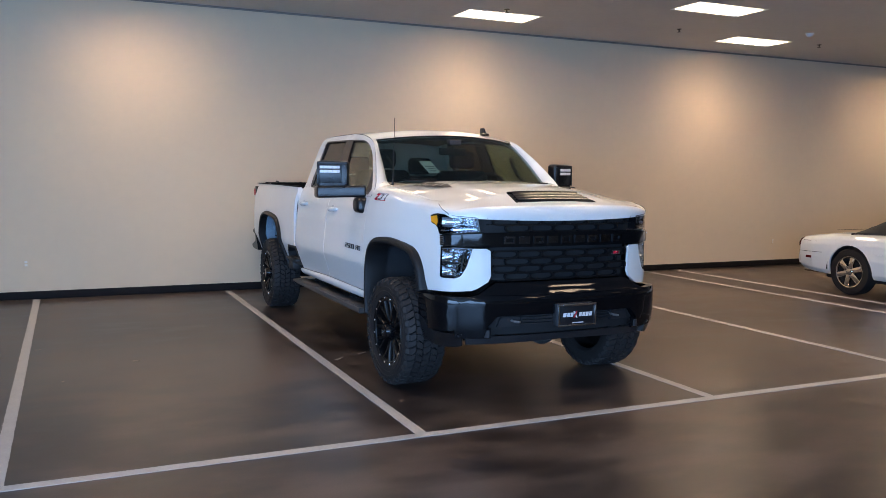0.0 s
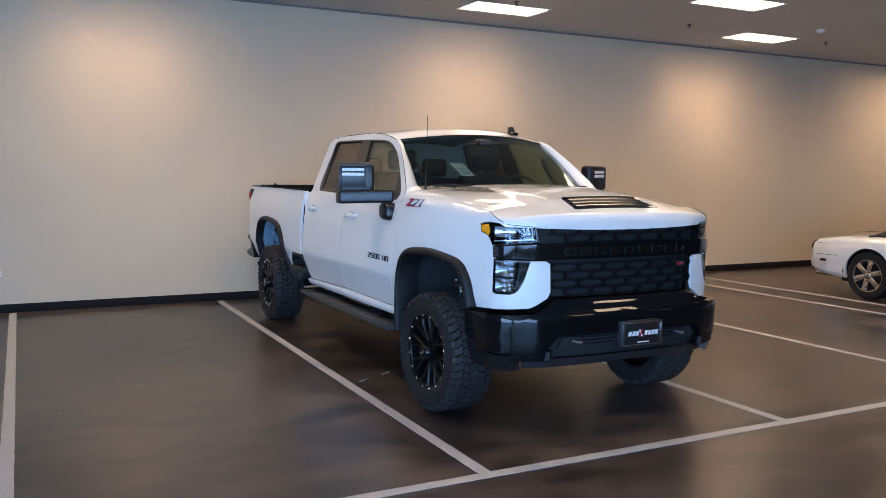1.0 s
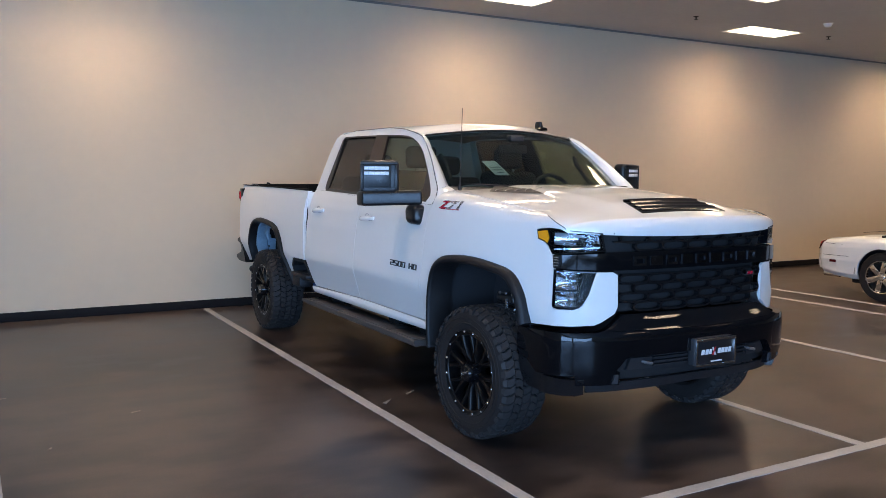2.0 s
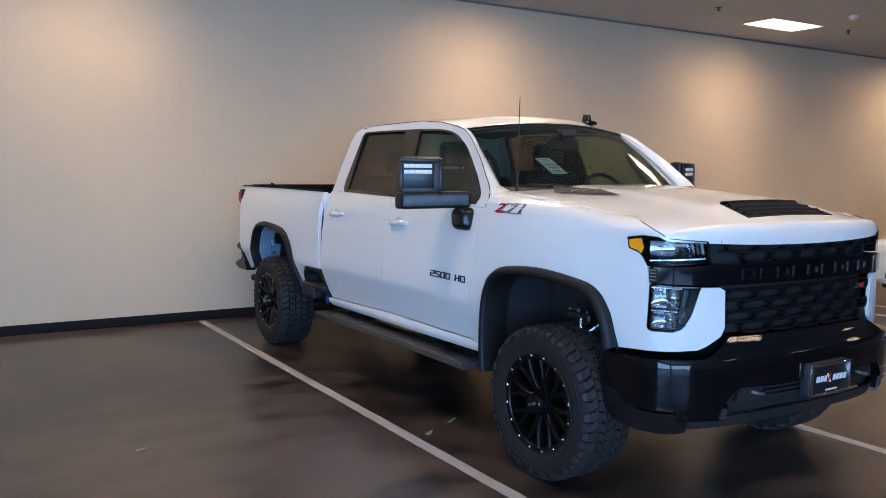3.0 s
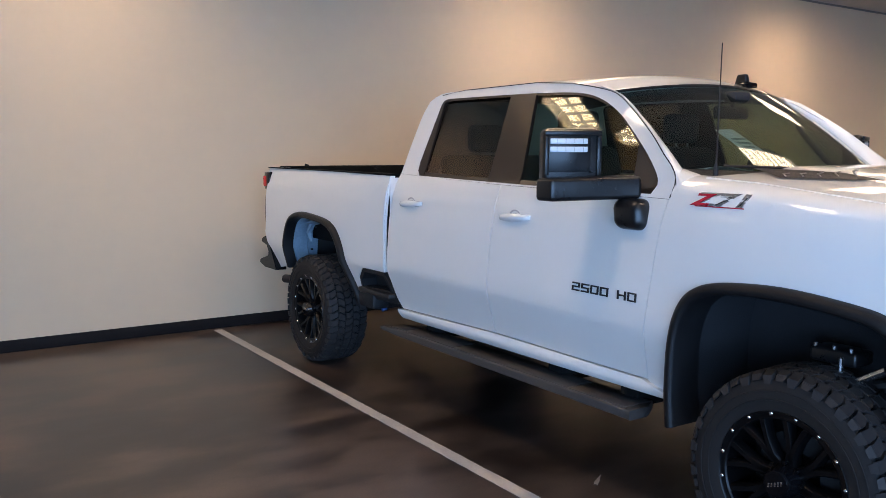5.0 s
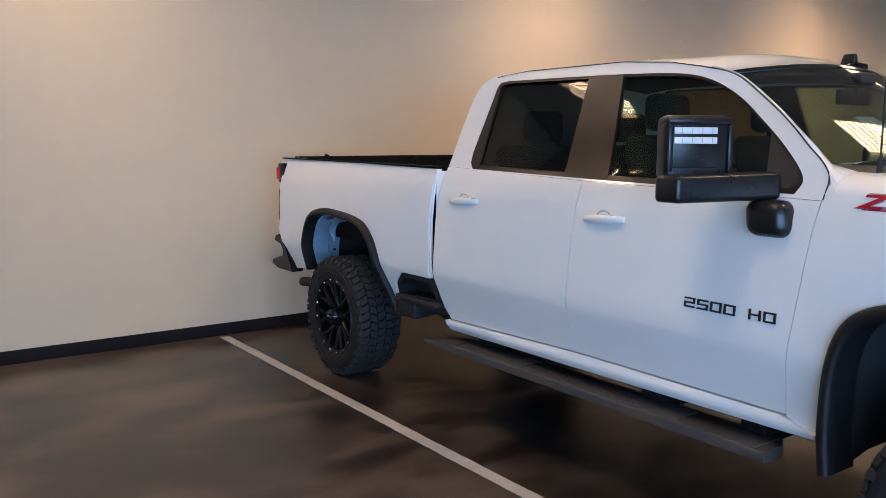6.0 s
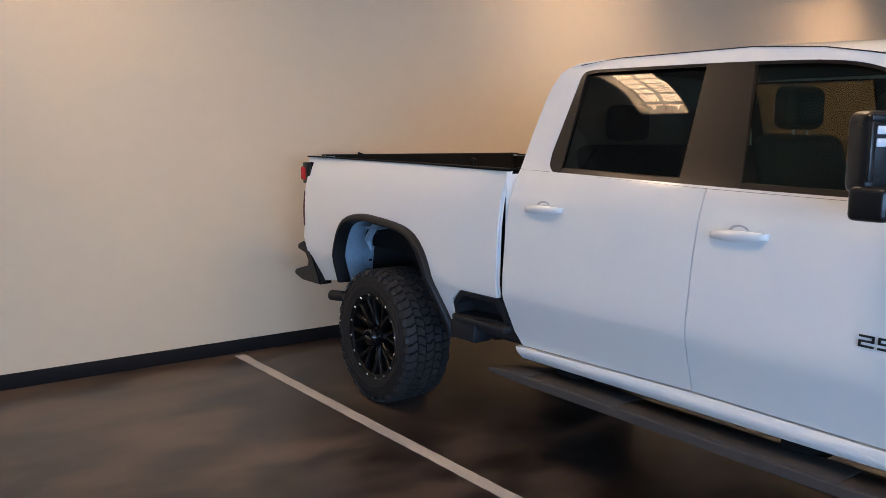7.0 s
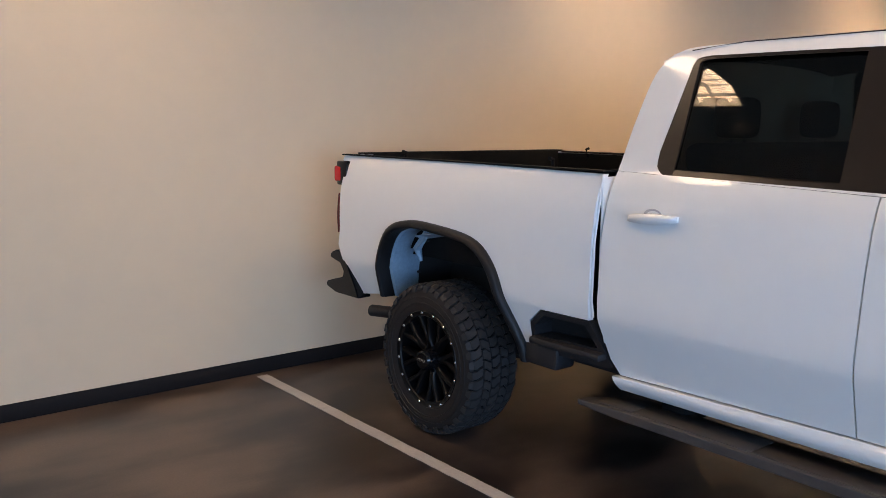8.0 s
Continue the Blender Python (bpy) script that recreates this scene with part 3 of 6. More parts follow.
    # black surround, pillar cover and glass
    inn = [(p[0] + (1.95 - p[0]) * 0.022 * (1 if abs(p[0] - 1.9) > 0.7 else 0.3), p[1] + (0.023 if p[1] < 1.6 else (-0.013 if p[1] > 1.9 else 0))) for p in win]
    part("window_surround", panel(to_u(win), lambda u, v, o=0: skin(u, v, o - 0.004), 0.015, holes=[to_u(inn)], side=side), PILLAR_FILM, truck, sharp=30)
    bp = [(2.135, 1.997), (2.12, 1.495), (1.815, 1.489), (1.90, 1.991)]
    part("pillar_cover", panel(to_u(bp), lambda u, v, o=0: skin(u, v, o - 0.001), 0.02, side=side), PILLAR_FILM, truck)
    cp = [(2.853, 1.995), (2.872, 1.968), (2.93, 1.60), (2.925, 1.54), (2.885, 1.508), (2.835, 1.507), (2.842, 1.985), (2.81, 2.0)]
    part("quarter_trim", panel(to_u(cp), lambda u, v, o=0: skin(u, v, o - 0.002), 0.02, side=side), PILLAR_FILM, truck)
    fg = arc_points(raw[:7], 4) + [(1.91, 1.990), (1.83, 1.488)]
    rg = [(2.10, 1.495), (2.115, 1.996), (2.25, 1.998), (2.80, 2.003), (2.853, 1.995), (2.872, 1.968), (2.93, 1.60), (2.925, 1.54), (2.885, 1.508)]
    part("front_window", panel(to_u(fg), lambda u, v, o=0: skin(u, v, o - 0.006 - 0.030 * (v - 1.48)), 0.004, side=side), SIDE_TINT, truck)
    part("rear_window", panel(to_u(rg), lambda u, v, o=0: skin(u, v, o - 0.006 - 0.030 * (v - 1.48)), 0.004, side=side), TINT, truck)
    # small black sail panel ahead of the front glass
    sp = [(0.815, 1.480), (0.80, 1.54), (0.895, 1.64), (1.00, 1.722), (0.96, 1.482)]
    part("sail_panel", panel(to_u(sp), lambda u, v, o=0: skin(u, v, o - 0.006), 0.01, side=side), TRIM, truck)

    # bed side
    rear_arch = [p for p in R_HOLE if p[1] > 0.70 or p[0] < 4.3]
    bs = [(U(3.155), 1.50), (U(3.165), 1.2), (U(3.17), 0.94), (U(3.17), 0.845), (U(3.47), 0.845), (U(3.56), 0.775), (U(3.565), 0.68), (U(3.575), 0.63)]
    bs += [(U(y), z) for y, z in rear_arch[::-1]]
    bs += [(U(4.84), 0.70), (U(5.10), 0.66), (U(5.19), 0.78), (U(5.24), 0.90), (U(5.27), 0.96), (U(5.25), 1.05), (U(5.25), 1.30), (U(5.235), 1.37), (U(5.245), 1.475), (U(5.29), 1.487), (U(5.295), 1.52), (U(4.2), 1.514)]
    part("bed_side", panel(bs, skin, 0.03, side=side), PAINT, truck, sharp=30)
    s = 1 if side > 0 else -1
    # rolled lip down the front edge of the bed and a rub strip in the gap
    part("bed_front_lip", tube([(s * 0.928, 3.152, 1.50), (s * 0.962, 3.160, 1.2), (s * 0.964, 3.163, 0.94), (s * 0.955, 3.158, 0.86)], 0.006, 8), PAINT, truck)
    part("cab_gap_seal", box(min(s * 0.875, s * 0.78), max(s * 0.875, s * 0.78), 3.112, 3.128, 0.66, 1.46), DARK, truck)
    part("bed_front_flange", box(min(s * 0.80, s * 0.932), max(s * 0.80, s * 0.932), 3.147, 3.157, 0.86, 1.488, 0.003), PAINT, truck)
    # rail cap
    part("bed_rail_cap", grid_sheet(lambda a, b: Vector((s * (0.935 + 0.015 * a - 0.10 * b), 3.15 + a * 2.15, 1.513 + a * 0.008 + 0.004 * math.sin(math.pi * min(1, 0.25 + b * 0.8)))), 24, 6, Vector((0, 0, -0.007))), MATT_BLACK, truck, "black plastic bed rail cap")
    part("bed_inner_wall", box(min(s * 0.83, s * 0.80), max(s * 0.83, s * 0.80), 3.18, 5.22, 0.98, 1.51), MATT_BLACK, truck)
    # corner step with its black housing
    bx = [(U(3.565), 0.68), (U(3.555), 0.765), (U(3.47), 0.84), (U(3.175), 0.84), (U(3.15), 0.80), (U(3.07), 0.64), (U(3.10), 0.628), (U(3.50), 0.622)]
    hole = [(U(3.54), 0.70), (U(3.53), 0.755), (U(3.455), 0.815), (U(3.20), 0.815), (U(3.145), 0.715)]
    step = part("corner_step", panel(bx, skin, 0.12, holes=[hole], side=side), TRIM, truck, "black plastic corner step")
    part("step_recess", panel(hole, lambda u, v, o=0: skin(u, v, o - 0.115), 0.01, side=side), DARK, step)
    part("tread", box(min(s * 0.84, s * 0.975), max(s * 0.84, s * 0.975), 3.10, 3.55, 0.665, 0.70, 0.01), TRIM, step)

    # wheel arch flares
    for nm, arch, hole in (("front_flare", F_ARCH, F_HOLE), ("rear_flare", R_ARCH, R_HOLE)):
        bm = bmesh.new()
        rows = []
        for (oy, oz), (iy, iz) in zip(arch, hole):
            so, si = skin(U(oy), oz), skin(U(iy), iz)
            so, si = Vector((s * so.x, so.y, so.z)), Vector((s * si.x, si.y, si.z))
            if nm[0] == "f":
                # the front flare stands out straight where the flank tucks in
                so.x, si.x = s * (plan(U(oy))[0] + 0.012 * min(1, max(0, -oy / 0.4))), s * (plan(U(iy))[0] + 0.012 * min(1, max(0, -oy / 0.4)))
            k = Vector((s, 0, 0))
            ring = [so - 0.07 * k, so + 0.016 * k, so.lerp(si, 0.18) + 0.030 * k, so.lerp(si, 0.6) + 0.040 * k, so.lerp(si, 0.92) + 0.036 * k, so.lerp(si, 1.08) + 0.022 * k, so.lerp(si, 1.12) - (0.13 if nm[0] == "f" else 0.045) * k]
            rows.append([bm.verts.new(p) for p in ring])
        for p, q in zip(rows, rows[1:]):
            for i in range(len(p) - 1):
                bm.faces.new((p[i], p[i + 1], q[i + 1], q[i]))
        bm.faces.new(rows[0])
        bm.faces.new(rows[-1][::-1])
        part(nm, bm, FLARE, truck, "black plastic wheel arch flare", sharp=50)
        # liner behind it
        bm = bmesh.new()
        rows = []
        c = (0.02, 0.6) if nm[0] == "f" else (4.25, 0.6)
        pts = inset(arch, c, 0.03)
        for i, (y, z) in enumerate(pts):
            f = skin(U(y), z)
            rows.append([bm.verts.new((s * x, y, z + dz)) for x, dz in ((f.x - 0.01, 0), (0.70, 0.03), (0.48, 0.03))])
        for p, q in zip(rows, rows[1:]):
            for i in range(2):
                bm.faces.new((p[i], p[i + 1], q[i + 1], q[i]))
        bm.faces.new([r[2] for r in rows])
        part("wheel_liner", bm, LINER if nm[0] == "f" else DARK, truck)
        if nm[0] == "r":
            back = [p for p in pts if p[0] > 4.20]
            rows = []
            bm = bmesh.new()
            for y, z in back:
                f = skin(U(y), z)
                d = Vector((y - c[0], z - c[1])).normalized() * 0.006
                rows.append([bm.verts.new((s * x, y - d.x - e, z - d.y - 0.4 * e)) for x, e in ((f.x - 0.015, 0), (f.x - 0.05, 0.004), (f.x - 0.06, 0.022), (f.x - 0.16, 0.026), (f.x - 0.17, 0.012), (0.74, 0.010))])
            for p, q in zip(rows, rows[1:]):
                for i in range(5):
                    bm.faces.new((p[i], p[i + 1], q[i + 1], q[i]))
            part("inner_bed_panel", bm, GALV, truck, "pale primed inner bed panel", 50)


def handle(door, y, z, side):
    s = 1 if side > 0 else -1
    x = skin(U(y), z).x
    h = part("door_handle", grid_sheet(lambda a, b: Vector((s * (x + 0.010 + 0.034 * math.sin(math.pi * a) ** 0.45 * (1 - 0.35 * (2 * b - 1) ** 2)), y + (a - 0.5) * 0.255, z + (b - 0.5) * 0.044 * (0.55 + 0.45 * math.sin(math.pi * a)) - 0.012 * (a - 0.5))), 18, 6, Vector((-s * 0.022, 0, 0))), PAINT, door)
    # scooped cup behind the pull
    part("handle_cup", grid_sheet(lambda a, b: Vector((s * (x + 0.001 + 0.004 * math.sin(math.pi * b)), y - 0.005 + 0.062 * math.cos(2 * math.pi * a) * b, z + 0.004 + 0.040 * math.sin(2 * math.pi * a) * b)), 24, 4), PAINT, h)
    # grey half-disc on the uncut door: the recess's shade put into colour
    part("handle_recess_shade", grid_sheet(lambda a, b: Vector((s * (x + 0.0025 + 0.002 * b), y + 0.048 * math.cos(math.pi * a) * b, z + 0.012 + 0.030 * math.sin(math.pi * a) * b)), 16, 4, Vector((-s * 0.006, 0, 0))), RECESS_SHADE, h, "grey patch painted as the shade of the handle recess")


for side in (-1, 1):
    side_parts(side, truck)

# ---- bonnet, screen, roof ----


def nose_y(x):
    k = np.argmax(ARC[:, 0] > 0.905)
    return float(np.interp(abs(x), ARC[:k, 0], ARC[:k, 1]))


def hood_half(y):
    return abs(plan(U(max(y, -0.55)))[0]) - roll_x(y) + 0.003


SEAM = [seam(0.872 + 0.278 * k / 40) for k in range(41)]
SEAM_Y = [p.y for p in SEAM]


def hood_z(x, y):
    f = min(1.0, abs(x) / hood_half(y)) ** 2.2
    zc, ze = float(np.interp(y, MID_Y, MID_Z)), edge_z(y)
    dome = 0.016 * (1 - min(1, max(0, (abs(x) - 0.40) / 0.10)))
    fade = min(1, max(0, (y + 0.80) / 0.2))
    return zc * (1 - f) + ze * f + dome * fade


def hood_point(a, b):
    """The bonnet, its sides drawn to the shut line with the wings."""
    p = hood_sheet(a, b)
    s = 2 * a - 1
    if p.y < SEAM_Y[-1]:
        q = Vector([float(np.interp(p.y, SEAM_Y, [c[i] for c in SEAM])) for i in range(3)])
        q.x *= math.copysign(1, s)
        p = p.lerp(q, abs(s) ** 8)
    return p


def hood_sheet(a, b):
    s = 2 * a - 1
    x = 0.834 * s
    yf, yr = nose_y(x) + 0.003, 0.44 + 0.13 * s * s
    lip = 1.350 + 0.026 * s * s
    if b < 0.16:
        f = b / 0.16 * math.pi / 2
        y = yf + 0.045 * (1 - math.cos(f))
        return Vector((x, y, lip + (hood_z(x, yf + 0.045) - lip) * math.sin(f)))
    q = ((b - 0.16) / 0.84) ** 1.2
    y = yf + 0.045 + (yr - yf - 0.045) * q
    half = hood_half(y)
    k = min(1, max(0, (y + 0.72) / 0.30))
    x = s * (0.834 * (1 - k) + half * k)
    return Vector((x, y, hood_z(x, y)))


part("hood", grid_sheet(hood_point, 44, 40, Vector((0, 0, -0.02))), PAINT, truck, sharp=50)

# bonnet intake: black frame, three blades
scoop = part("hood_scoop", grid_sheet(lambda a, b: Vector((-0.008 + (a - 0.5) * (0.66 - 0.07 * b), -0.785 + 0.215 * b, hood_z(-0.008 + (a - 0.5) * 0.62, -0.785 + 0.215 * b) + 0.003 + 0.005 * (b > 0.9))), 14, 10, Vector((0, 0, -0.02))), GLOSS_BLACK, truck, "gloss black bonnet intake")
for i in range(3):
    y = -0.757 + 0.060 * i
    part("blade", grid_sheet(lambda a, b: Vector((-0.008 + (a - 0.5) * (0.59 - 0.025 * i), y + 0.038 * b, hood_z(-0.008 + (a - 0.5) * 0.56, y + 0.03 * b) + 0.005 + 0.012 * b * b)), 10, 4, Vector((0, 0.004, -0.004))), SATIN_BLACK, scoop)
part("scoop_lip", tube([(-0.008 + (k / 8 - 0.5) * 0.59, -0.573, hood_z(-0.008 + (k / 8 - 0.5) * 0.56, -0.573) + 0.009) for k in range(9)], 0.005, 8), GRILLE_BLACK, scoop)

# cowl and screen
def screen_base(s):
    return Vector((0.752 * s, 0.50 + 0.27 * s * s, 1.566 + 0.02 * s * s))


def screen_top(s):
    return Vector((0.672 * s, 1.205 + 0.10 * s * s, 2.024 - 0.052 * s * s))


def screen(a, b):
    s = 2 * a - 1
    p = screen_base(s).lerp(screen_top(s), b)
    p.z += 0.02 * math.sin(math.pi * b)
    return p


part("windscreen", grid_sheet(screen, 24, 12, Vector((0, 0.004, -0.002))), SCREEN_GLASS, truck, "clear curved windscreen")
part("screen_shade_band", grid_sheet(lambda a, b: screen(a, 0.965 + 0.035 * b) + Vector((0, -0.004, 0.003)), 24, 2, Vector((0, 0.002, -0.001))), GLOSS_BLACK, truck)
part("cowl", grid_sheet(lambda a, b: (hood_point(a, 1) + Vector((0, -0.01, -0.022))).lerp(screen((0.5 + (a - 0.5) * 1.0), 0.02) + Vector((0, 0.0, -0.004)), b), 24, 4, Vector((0, 0, -0.03))), TRIM, truck, "black slotted cowl panel")
vent = part("cowl_grille", grid_sheet(lambda a, b: Vector((-0.70 + (0.20 + 0.05 * b) * a + 0.22 * b * (1 - a), 0.30 - 0.33 * a * (1 - 0.45 * b) + 0.30 * b * (1 - 0.8 * a), 0.0)) + Vector((0, 0, 0)), 10, 6), TRIM, truck, "black cowl vent with bright slots", tidy=False)
for v in vent.data.vertices:
    v.co.z = hood_z(v.co.x, v.co.y) + 0.006
for i in range(5):
    x, y = -0.66 + 0.045 * i, 0.30 - 0.05 * i
    part("vent_slot", tube([(x, y, hood_z(x, y) + 0.008), (x + 0.05, y + 0.05, hood_z(x + 0.05, y + 0.05) + 0.009), (x + 0.09, y + 0.05, hood_z(x + 0.09, y + 0.05) + 0.008)], 0.0028, 6), STEEL, vent)
for i in range(2):
    x = -0.62 + 0.72 * i
    part("wiper", tube([(x + 0.60, 0.60, 1.588), (x + 0.3, 0.575, 1.592), (x, 0.615 + 0.04 * (1 - i), 1.606)], [0.006, 0.009, 0.006], 6), DARK, truck)

for s in (-1, 1):
    # screen pillar from the door frame round to the glass
    rail = [(0.69, 1.545), (0.735, 1.60), (0.80, 1.65), (0.93, 1.755), (1.09, 1.862), (1.25, 1.955), (1.40, 1.992)]
    rail = arc_points(rail, 4)
    bm = bmesh.new()
    rows = []
    for i, (y, z) in enumerate(rail):
        p = skin(U(y), z)
        p = Vector((s * p.x, p.y, p.z))
        b = i / (len(rail) - 1)
        q = screen(0.5 + 0.5 * s, b) + Vector((0, -0.002, 0.004))
        m = p.lerp(q, 0.5) + Vector((s * 0.016, -0.016, 0.012))
        rows.append([bm.verts.new(c) for c in (p, p.lerp(m, 0.55) + Vector((s * 0.008, -0.003, 0.003)), m, q.lerp(m, 0.45) + Vector((s * 0.002, -0.005, 0.004)), q, q + Vector((0, 0.02, -0.02)))])
    for p, q in zip(rows, rows[1:]):
        for i in range(5):
            bm.faces.new((p[i], p[i + 1], q[i + 1], q[i]))
    part("screen_pillar", bm, PAINT, truck, sharp=60)
    # corner panel that carries the wing's crown back to the pillar's foot
    y, z = rail[0]
    p = skin(U(y), z)
    q = screen(1.0, 0)
    m = p.lerp(q, 0.5) + Vector((0.016, -0.016, 0.012))
    foot = [p, p.lerp(m, 0.55) + Vector((0.008, -0.003, 0.003)), m, q.lerp(m, 0.45) + Vector((0.002, -0.005, 0.004)), q + Vector((0, -0.002, 0.004))]
    yw = 0.652
    crown = [fender_skin(U(yw), 1.51 + (edge_z(yw) + roll(yw) - 1.51) * k / 4) for k in range(5)]

    def corner(a, b):
        k = min(3, int(a * 4))
        f = crown[k].lerp(crown[k + 1], a * 4 - k)
        g = foot[k].lerp(foot[k + 1], a * 4 - k)
        c = f.lerp(g, b) + Vector((0, 0, 0.001))
        return Vector((s * c.x, c.y, c.z))

    part("cowl_corner", grid_sheet(corner, 16, 6, Vector((0, 0, -0.015))), PAINT, truck, sharp=60)


def roof_edge(y):
    return float(np.interp(y, [1.25, 1.40, 1.62, 1.94, 2.65, 2.98, 3.07, 3.12], [1.955, 1.992, 2.028, 2.052, 2.050, 2.022, 1.96, 1.90]))


def roof_point(a, b):
    s = 2 * a - 1
    yf = screen_top(s).y + 0.004
    y = yf + (3.03 - yf) * b
    k = min(1, b / 0.13)
    k = k * k * (3 - 2 * k)
    ze = roof_edge(max(y, 1.40))
    edge = skin(U(max(y, 1.40)), ze)
    x = s * (0.669 * (1 - k) + (edge.x + 0.002) * k)
    crown = (2.081 + 0.016 * min(1, 1.5 * b) - ze) * (1 - abs(s) ** 3.0) * (1 - 0.6 * max(0, (b - 0.8) / 0.2) ** 2)
    z = (screen_top(s).z + 0.004) * (1 - k) + (ze + 0.002 + crown) * k
    return Vector((x, y, z))


part("roof", grid_sheet(roof_point, 36, 30, Vector((0, 0, -0.02))), PAINT, truck, sharp=50)
for s in (-1, 1):
    part("roof_seam", tube([(s * (skin(U(y), roof_edge(y)).x + 0.001), y, roof_edge(y) + 0.002) for y in (1.42, 1.5, 1.62, 1.8, 1.94, 2.3, 2.65, 2.9)], 0.0028, 6), DARK, truck)
    door_line = [skin(U(y), z, 0.001) for y, z in arc_points([(1.42, 1.997), (1.25, 1.957), (1.09, 1.864), (0.93, 1.757), (0.80, 1.652), (0.735, 1.602), (0.692, 1.547), (0.688, 1.465)], 4)]
    part("door_seam", tube([(s * p.x, p.y, p.z) for p in door_line], 0.003, 6), DARK, truck)
# back of the cab
bm = grid_sheet(lambda a, b: Vector(((2 * a - 1) * (skin(U(3.05), 0.75 + 1.27 * b).x - 0.01), 3.110 - 0.11 * max(0, (b - 0.45) / 0.55) ** 2, 0.75 + 1.27 * b)), 12, 14, Vector((0, -0.03, 0)))
part("cab_back", bm, PAINT, truck)
part("back_window", grid_sheet(lambda a, b: Vector(((2 * a - 1) * (0.62 - 0.07 * b), 3.118 - 0.06 * b, 1.56 + 0.36 * b)), 6, 4, Vector((0, -0.004, 0))), TINT, truck)
fin = part("roof_antenna", grid_sheet(lambda a, b: Vector((0.445 + (b - 0.5) * 0.075 * math.sin(math.pi * min(1, 0.12 + a)) ** 0.5, 1.34 + 0.15 * a, 2.062 + 0.018 * math.sin(math.pi * min(1, a * 0.9 + 0.1)) * (1 - (2 * b - 1) ** 4))), 14, 8, Vector((0, 0, -0.02))), GLOSS_BLACK, truck, "black roof antenna with upright fin")
bm = bmesh.new()
add_box(bm, 0.426, 0.464, 1.385, 1.475, 2.066, 2.122, 0.010, 3)
for v in bm.verts:
    k = (v.co.z - 2.066) / 0.056
    v.co.x = 0.445 + (v.co.x - 0.445) * (1 - 0.35 * k) - 0.012 * k
    v.co.y = 1.43 + (v.co.y - 1.43) * (1 - 0.30 * k) - 0.012 * k
part("fin", bm, MIRROR_BLACK, fin, "", 50)
part("whip_antenna", tube([(-0.775, 0.565, 1.565), (-0.775, 0.565, 1.60), (-0.773, 0.566, 1.62), (-0.757, 0.572, 2.13)], [0.012, 0.010, 0.004, 0.0022], 8), DARK, truck, "thin black whip antenna")
for s in (-1, 1):
    part("hood_seam", tube([Vector((s * p.x, p.y, p.z)) + Vector((0, -0.001, 0.001)) for p in SEAM[:26:2]], 0.0022, 6), DARK, truck)

# ---- truck: nose ----


def off_skin(d):
    return lambda u, v, o=0.0: skin(u, v, o + d)


def mirrored(pts):
    """Closes a right-hand outline with its mirror image."""
    return list(pts) + [(-u, v) for u, v in pts[::-1]]


GR = [(0.0, 0.885), (0.555, 0.885), (0.568, 1.12), (0.60, 1.225), (0.64, 1.235), (0.660, 1.328), (0.48, 1.322), (0.0, 1.318)]
grille = part("grille", panel(mirrored(GR), off_skin(-0.06), 0.01, side=1), DARK, truck, "black honeycomb grille")
bar = part("grille_bar", panel(mirrored([(0.0, 1.130), (0.565, 1.128), (0.935, 1.137), (0.943, 1.21), (0.62, 1.228), (0.0, 1.228)]), off_skin(0.006), 0.05, side=1), GLOSS_BLACK, grille, "gloss black crossbar")
part("grille_trim", panel(mirrored([(0.0, 1.222), (0.62, 1.222), (0.645, 1.232), (0.0, 1.238)]), off_skin(0.014), 0.03, side=1), GLOSS_BLACK, grille)
# raised plain blocks where the maker's letters stand
for i in range(9):
    c = -0.44 + 0.11 * i
    fr = [(c - 0.040, 1.152), (c + 0.040, 1.152), (c + 0.040, 1.206), (c - 0.040, 1.206)]
    hl = [(c - 0.026, 1.166), (c + 0.026, 1.166), (c + 0.026, 1.192), (c - 0.026, 1.192)]
    bm = panel([(u, v) for u, v in fr], off_skin(0.013), 0.008, holes=[hl] if i % 2 == 0 else (), side=1)
    part("raised_block", bm, SMOKED_CHROME, bar)


def pill(c, v, w, h, th, d):
    """A rounded ring of the grille's mesh, centred at (c, v)."""
    bm = bmesh.new()
    n, ring = 20, []
    for k in range(n):
        a = 2 * math.pi * k / n
        e = (abs(math.cos(a)) ** 0.55 * math.copysign(1, math.cos(a)), abs(math.sin(a)) ** 0.8 * math.copysign(1, math.sin(a)))
        row = []
        for sc, o in ((0, d), (1, d), (1, d - 0.03), (0, d - 0.03)):
            uu, vv = c + e[0] * (w - sc * th), v + e[1] * (h - sc * th)
            row.append(bm.verts.new(skin(uu, vv, o)))
        ring.append(row)
    for k in range(n):
        p, q = ring[k], ring[(k + 1) % n]
        for i in range(4):
            bm.faces.new((p[i], p[(i + 1) % 4], q[(i + 1) % 4], q[i]))
    return bm


rows = [(0.915, 0), (0.968, 1), (1.021, 0), (1.074, 1), (1.262, 0), (1.309, 1)]
for v, odd in rows:
    lim = 0.545 if v < 1.13 else 0.60
    for i in range(-3, 4):
        c = i * 0.185 + (0.0925 if odd else 0)
        if abs(c) + 0.08 > lim:
            continue
        part("mesh_ring", pill(c, v, 0.098, 0.031, 0.011, -0.006), GRILLE_BLACK, grille)
    part("mesh_slat", panel(mirrored([(0, v + 0.024), (lim, v + 0.024), (lim, v + 0.030), (0, v + 0.030)]), off_skin(-0.004), 0.03, side=1), GRILLE_BLACK, grille)
part("grille_badge", panel([(0.41, 1.052), (0.480, 1.052), (0.487, 1.080), (0.417, 1.080)], off_skin(0.004), 0.012, side=1), SILVER, grille)
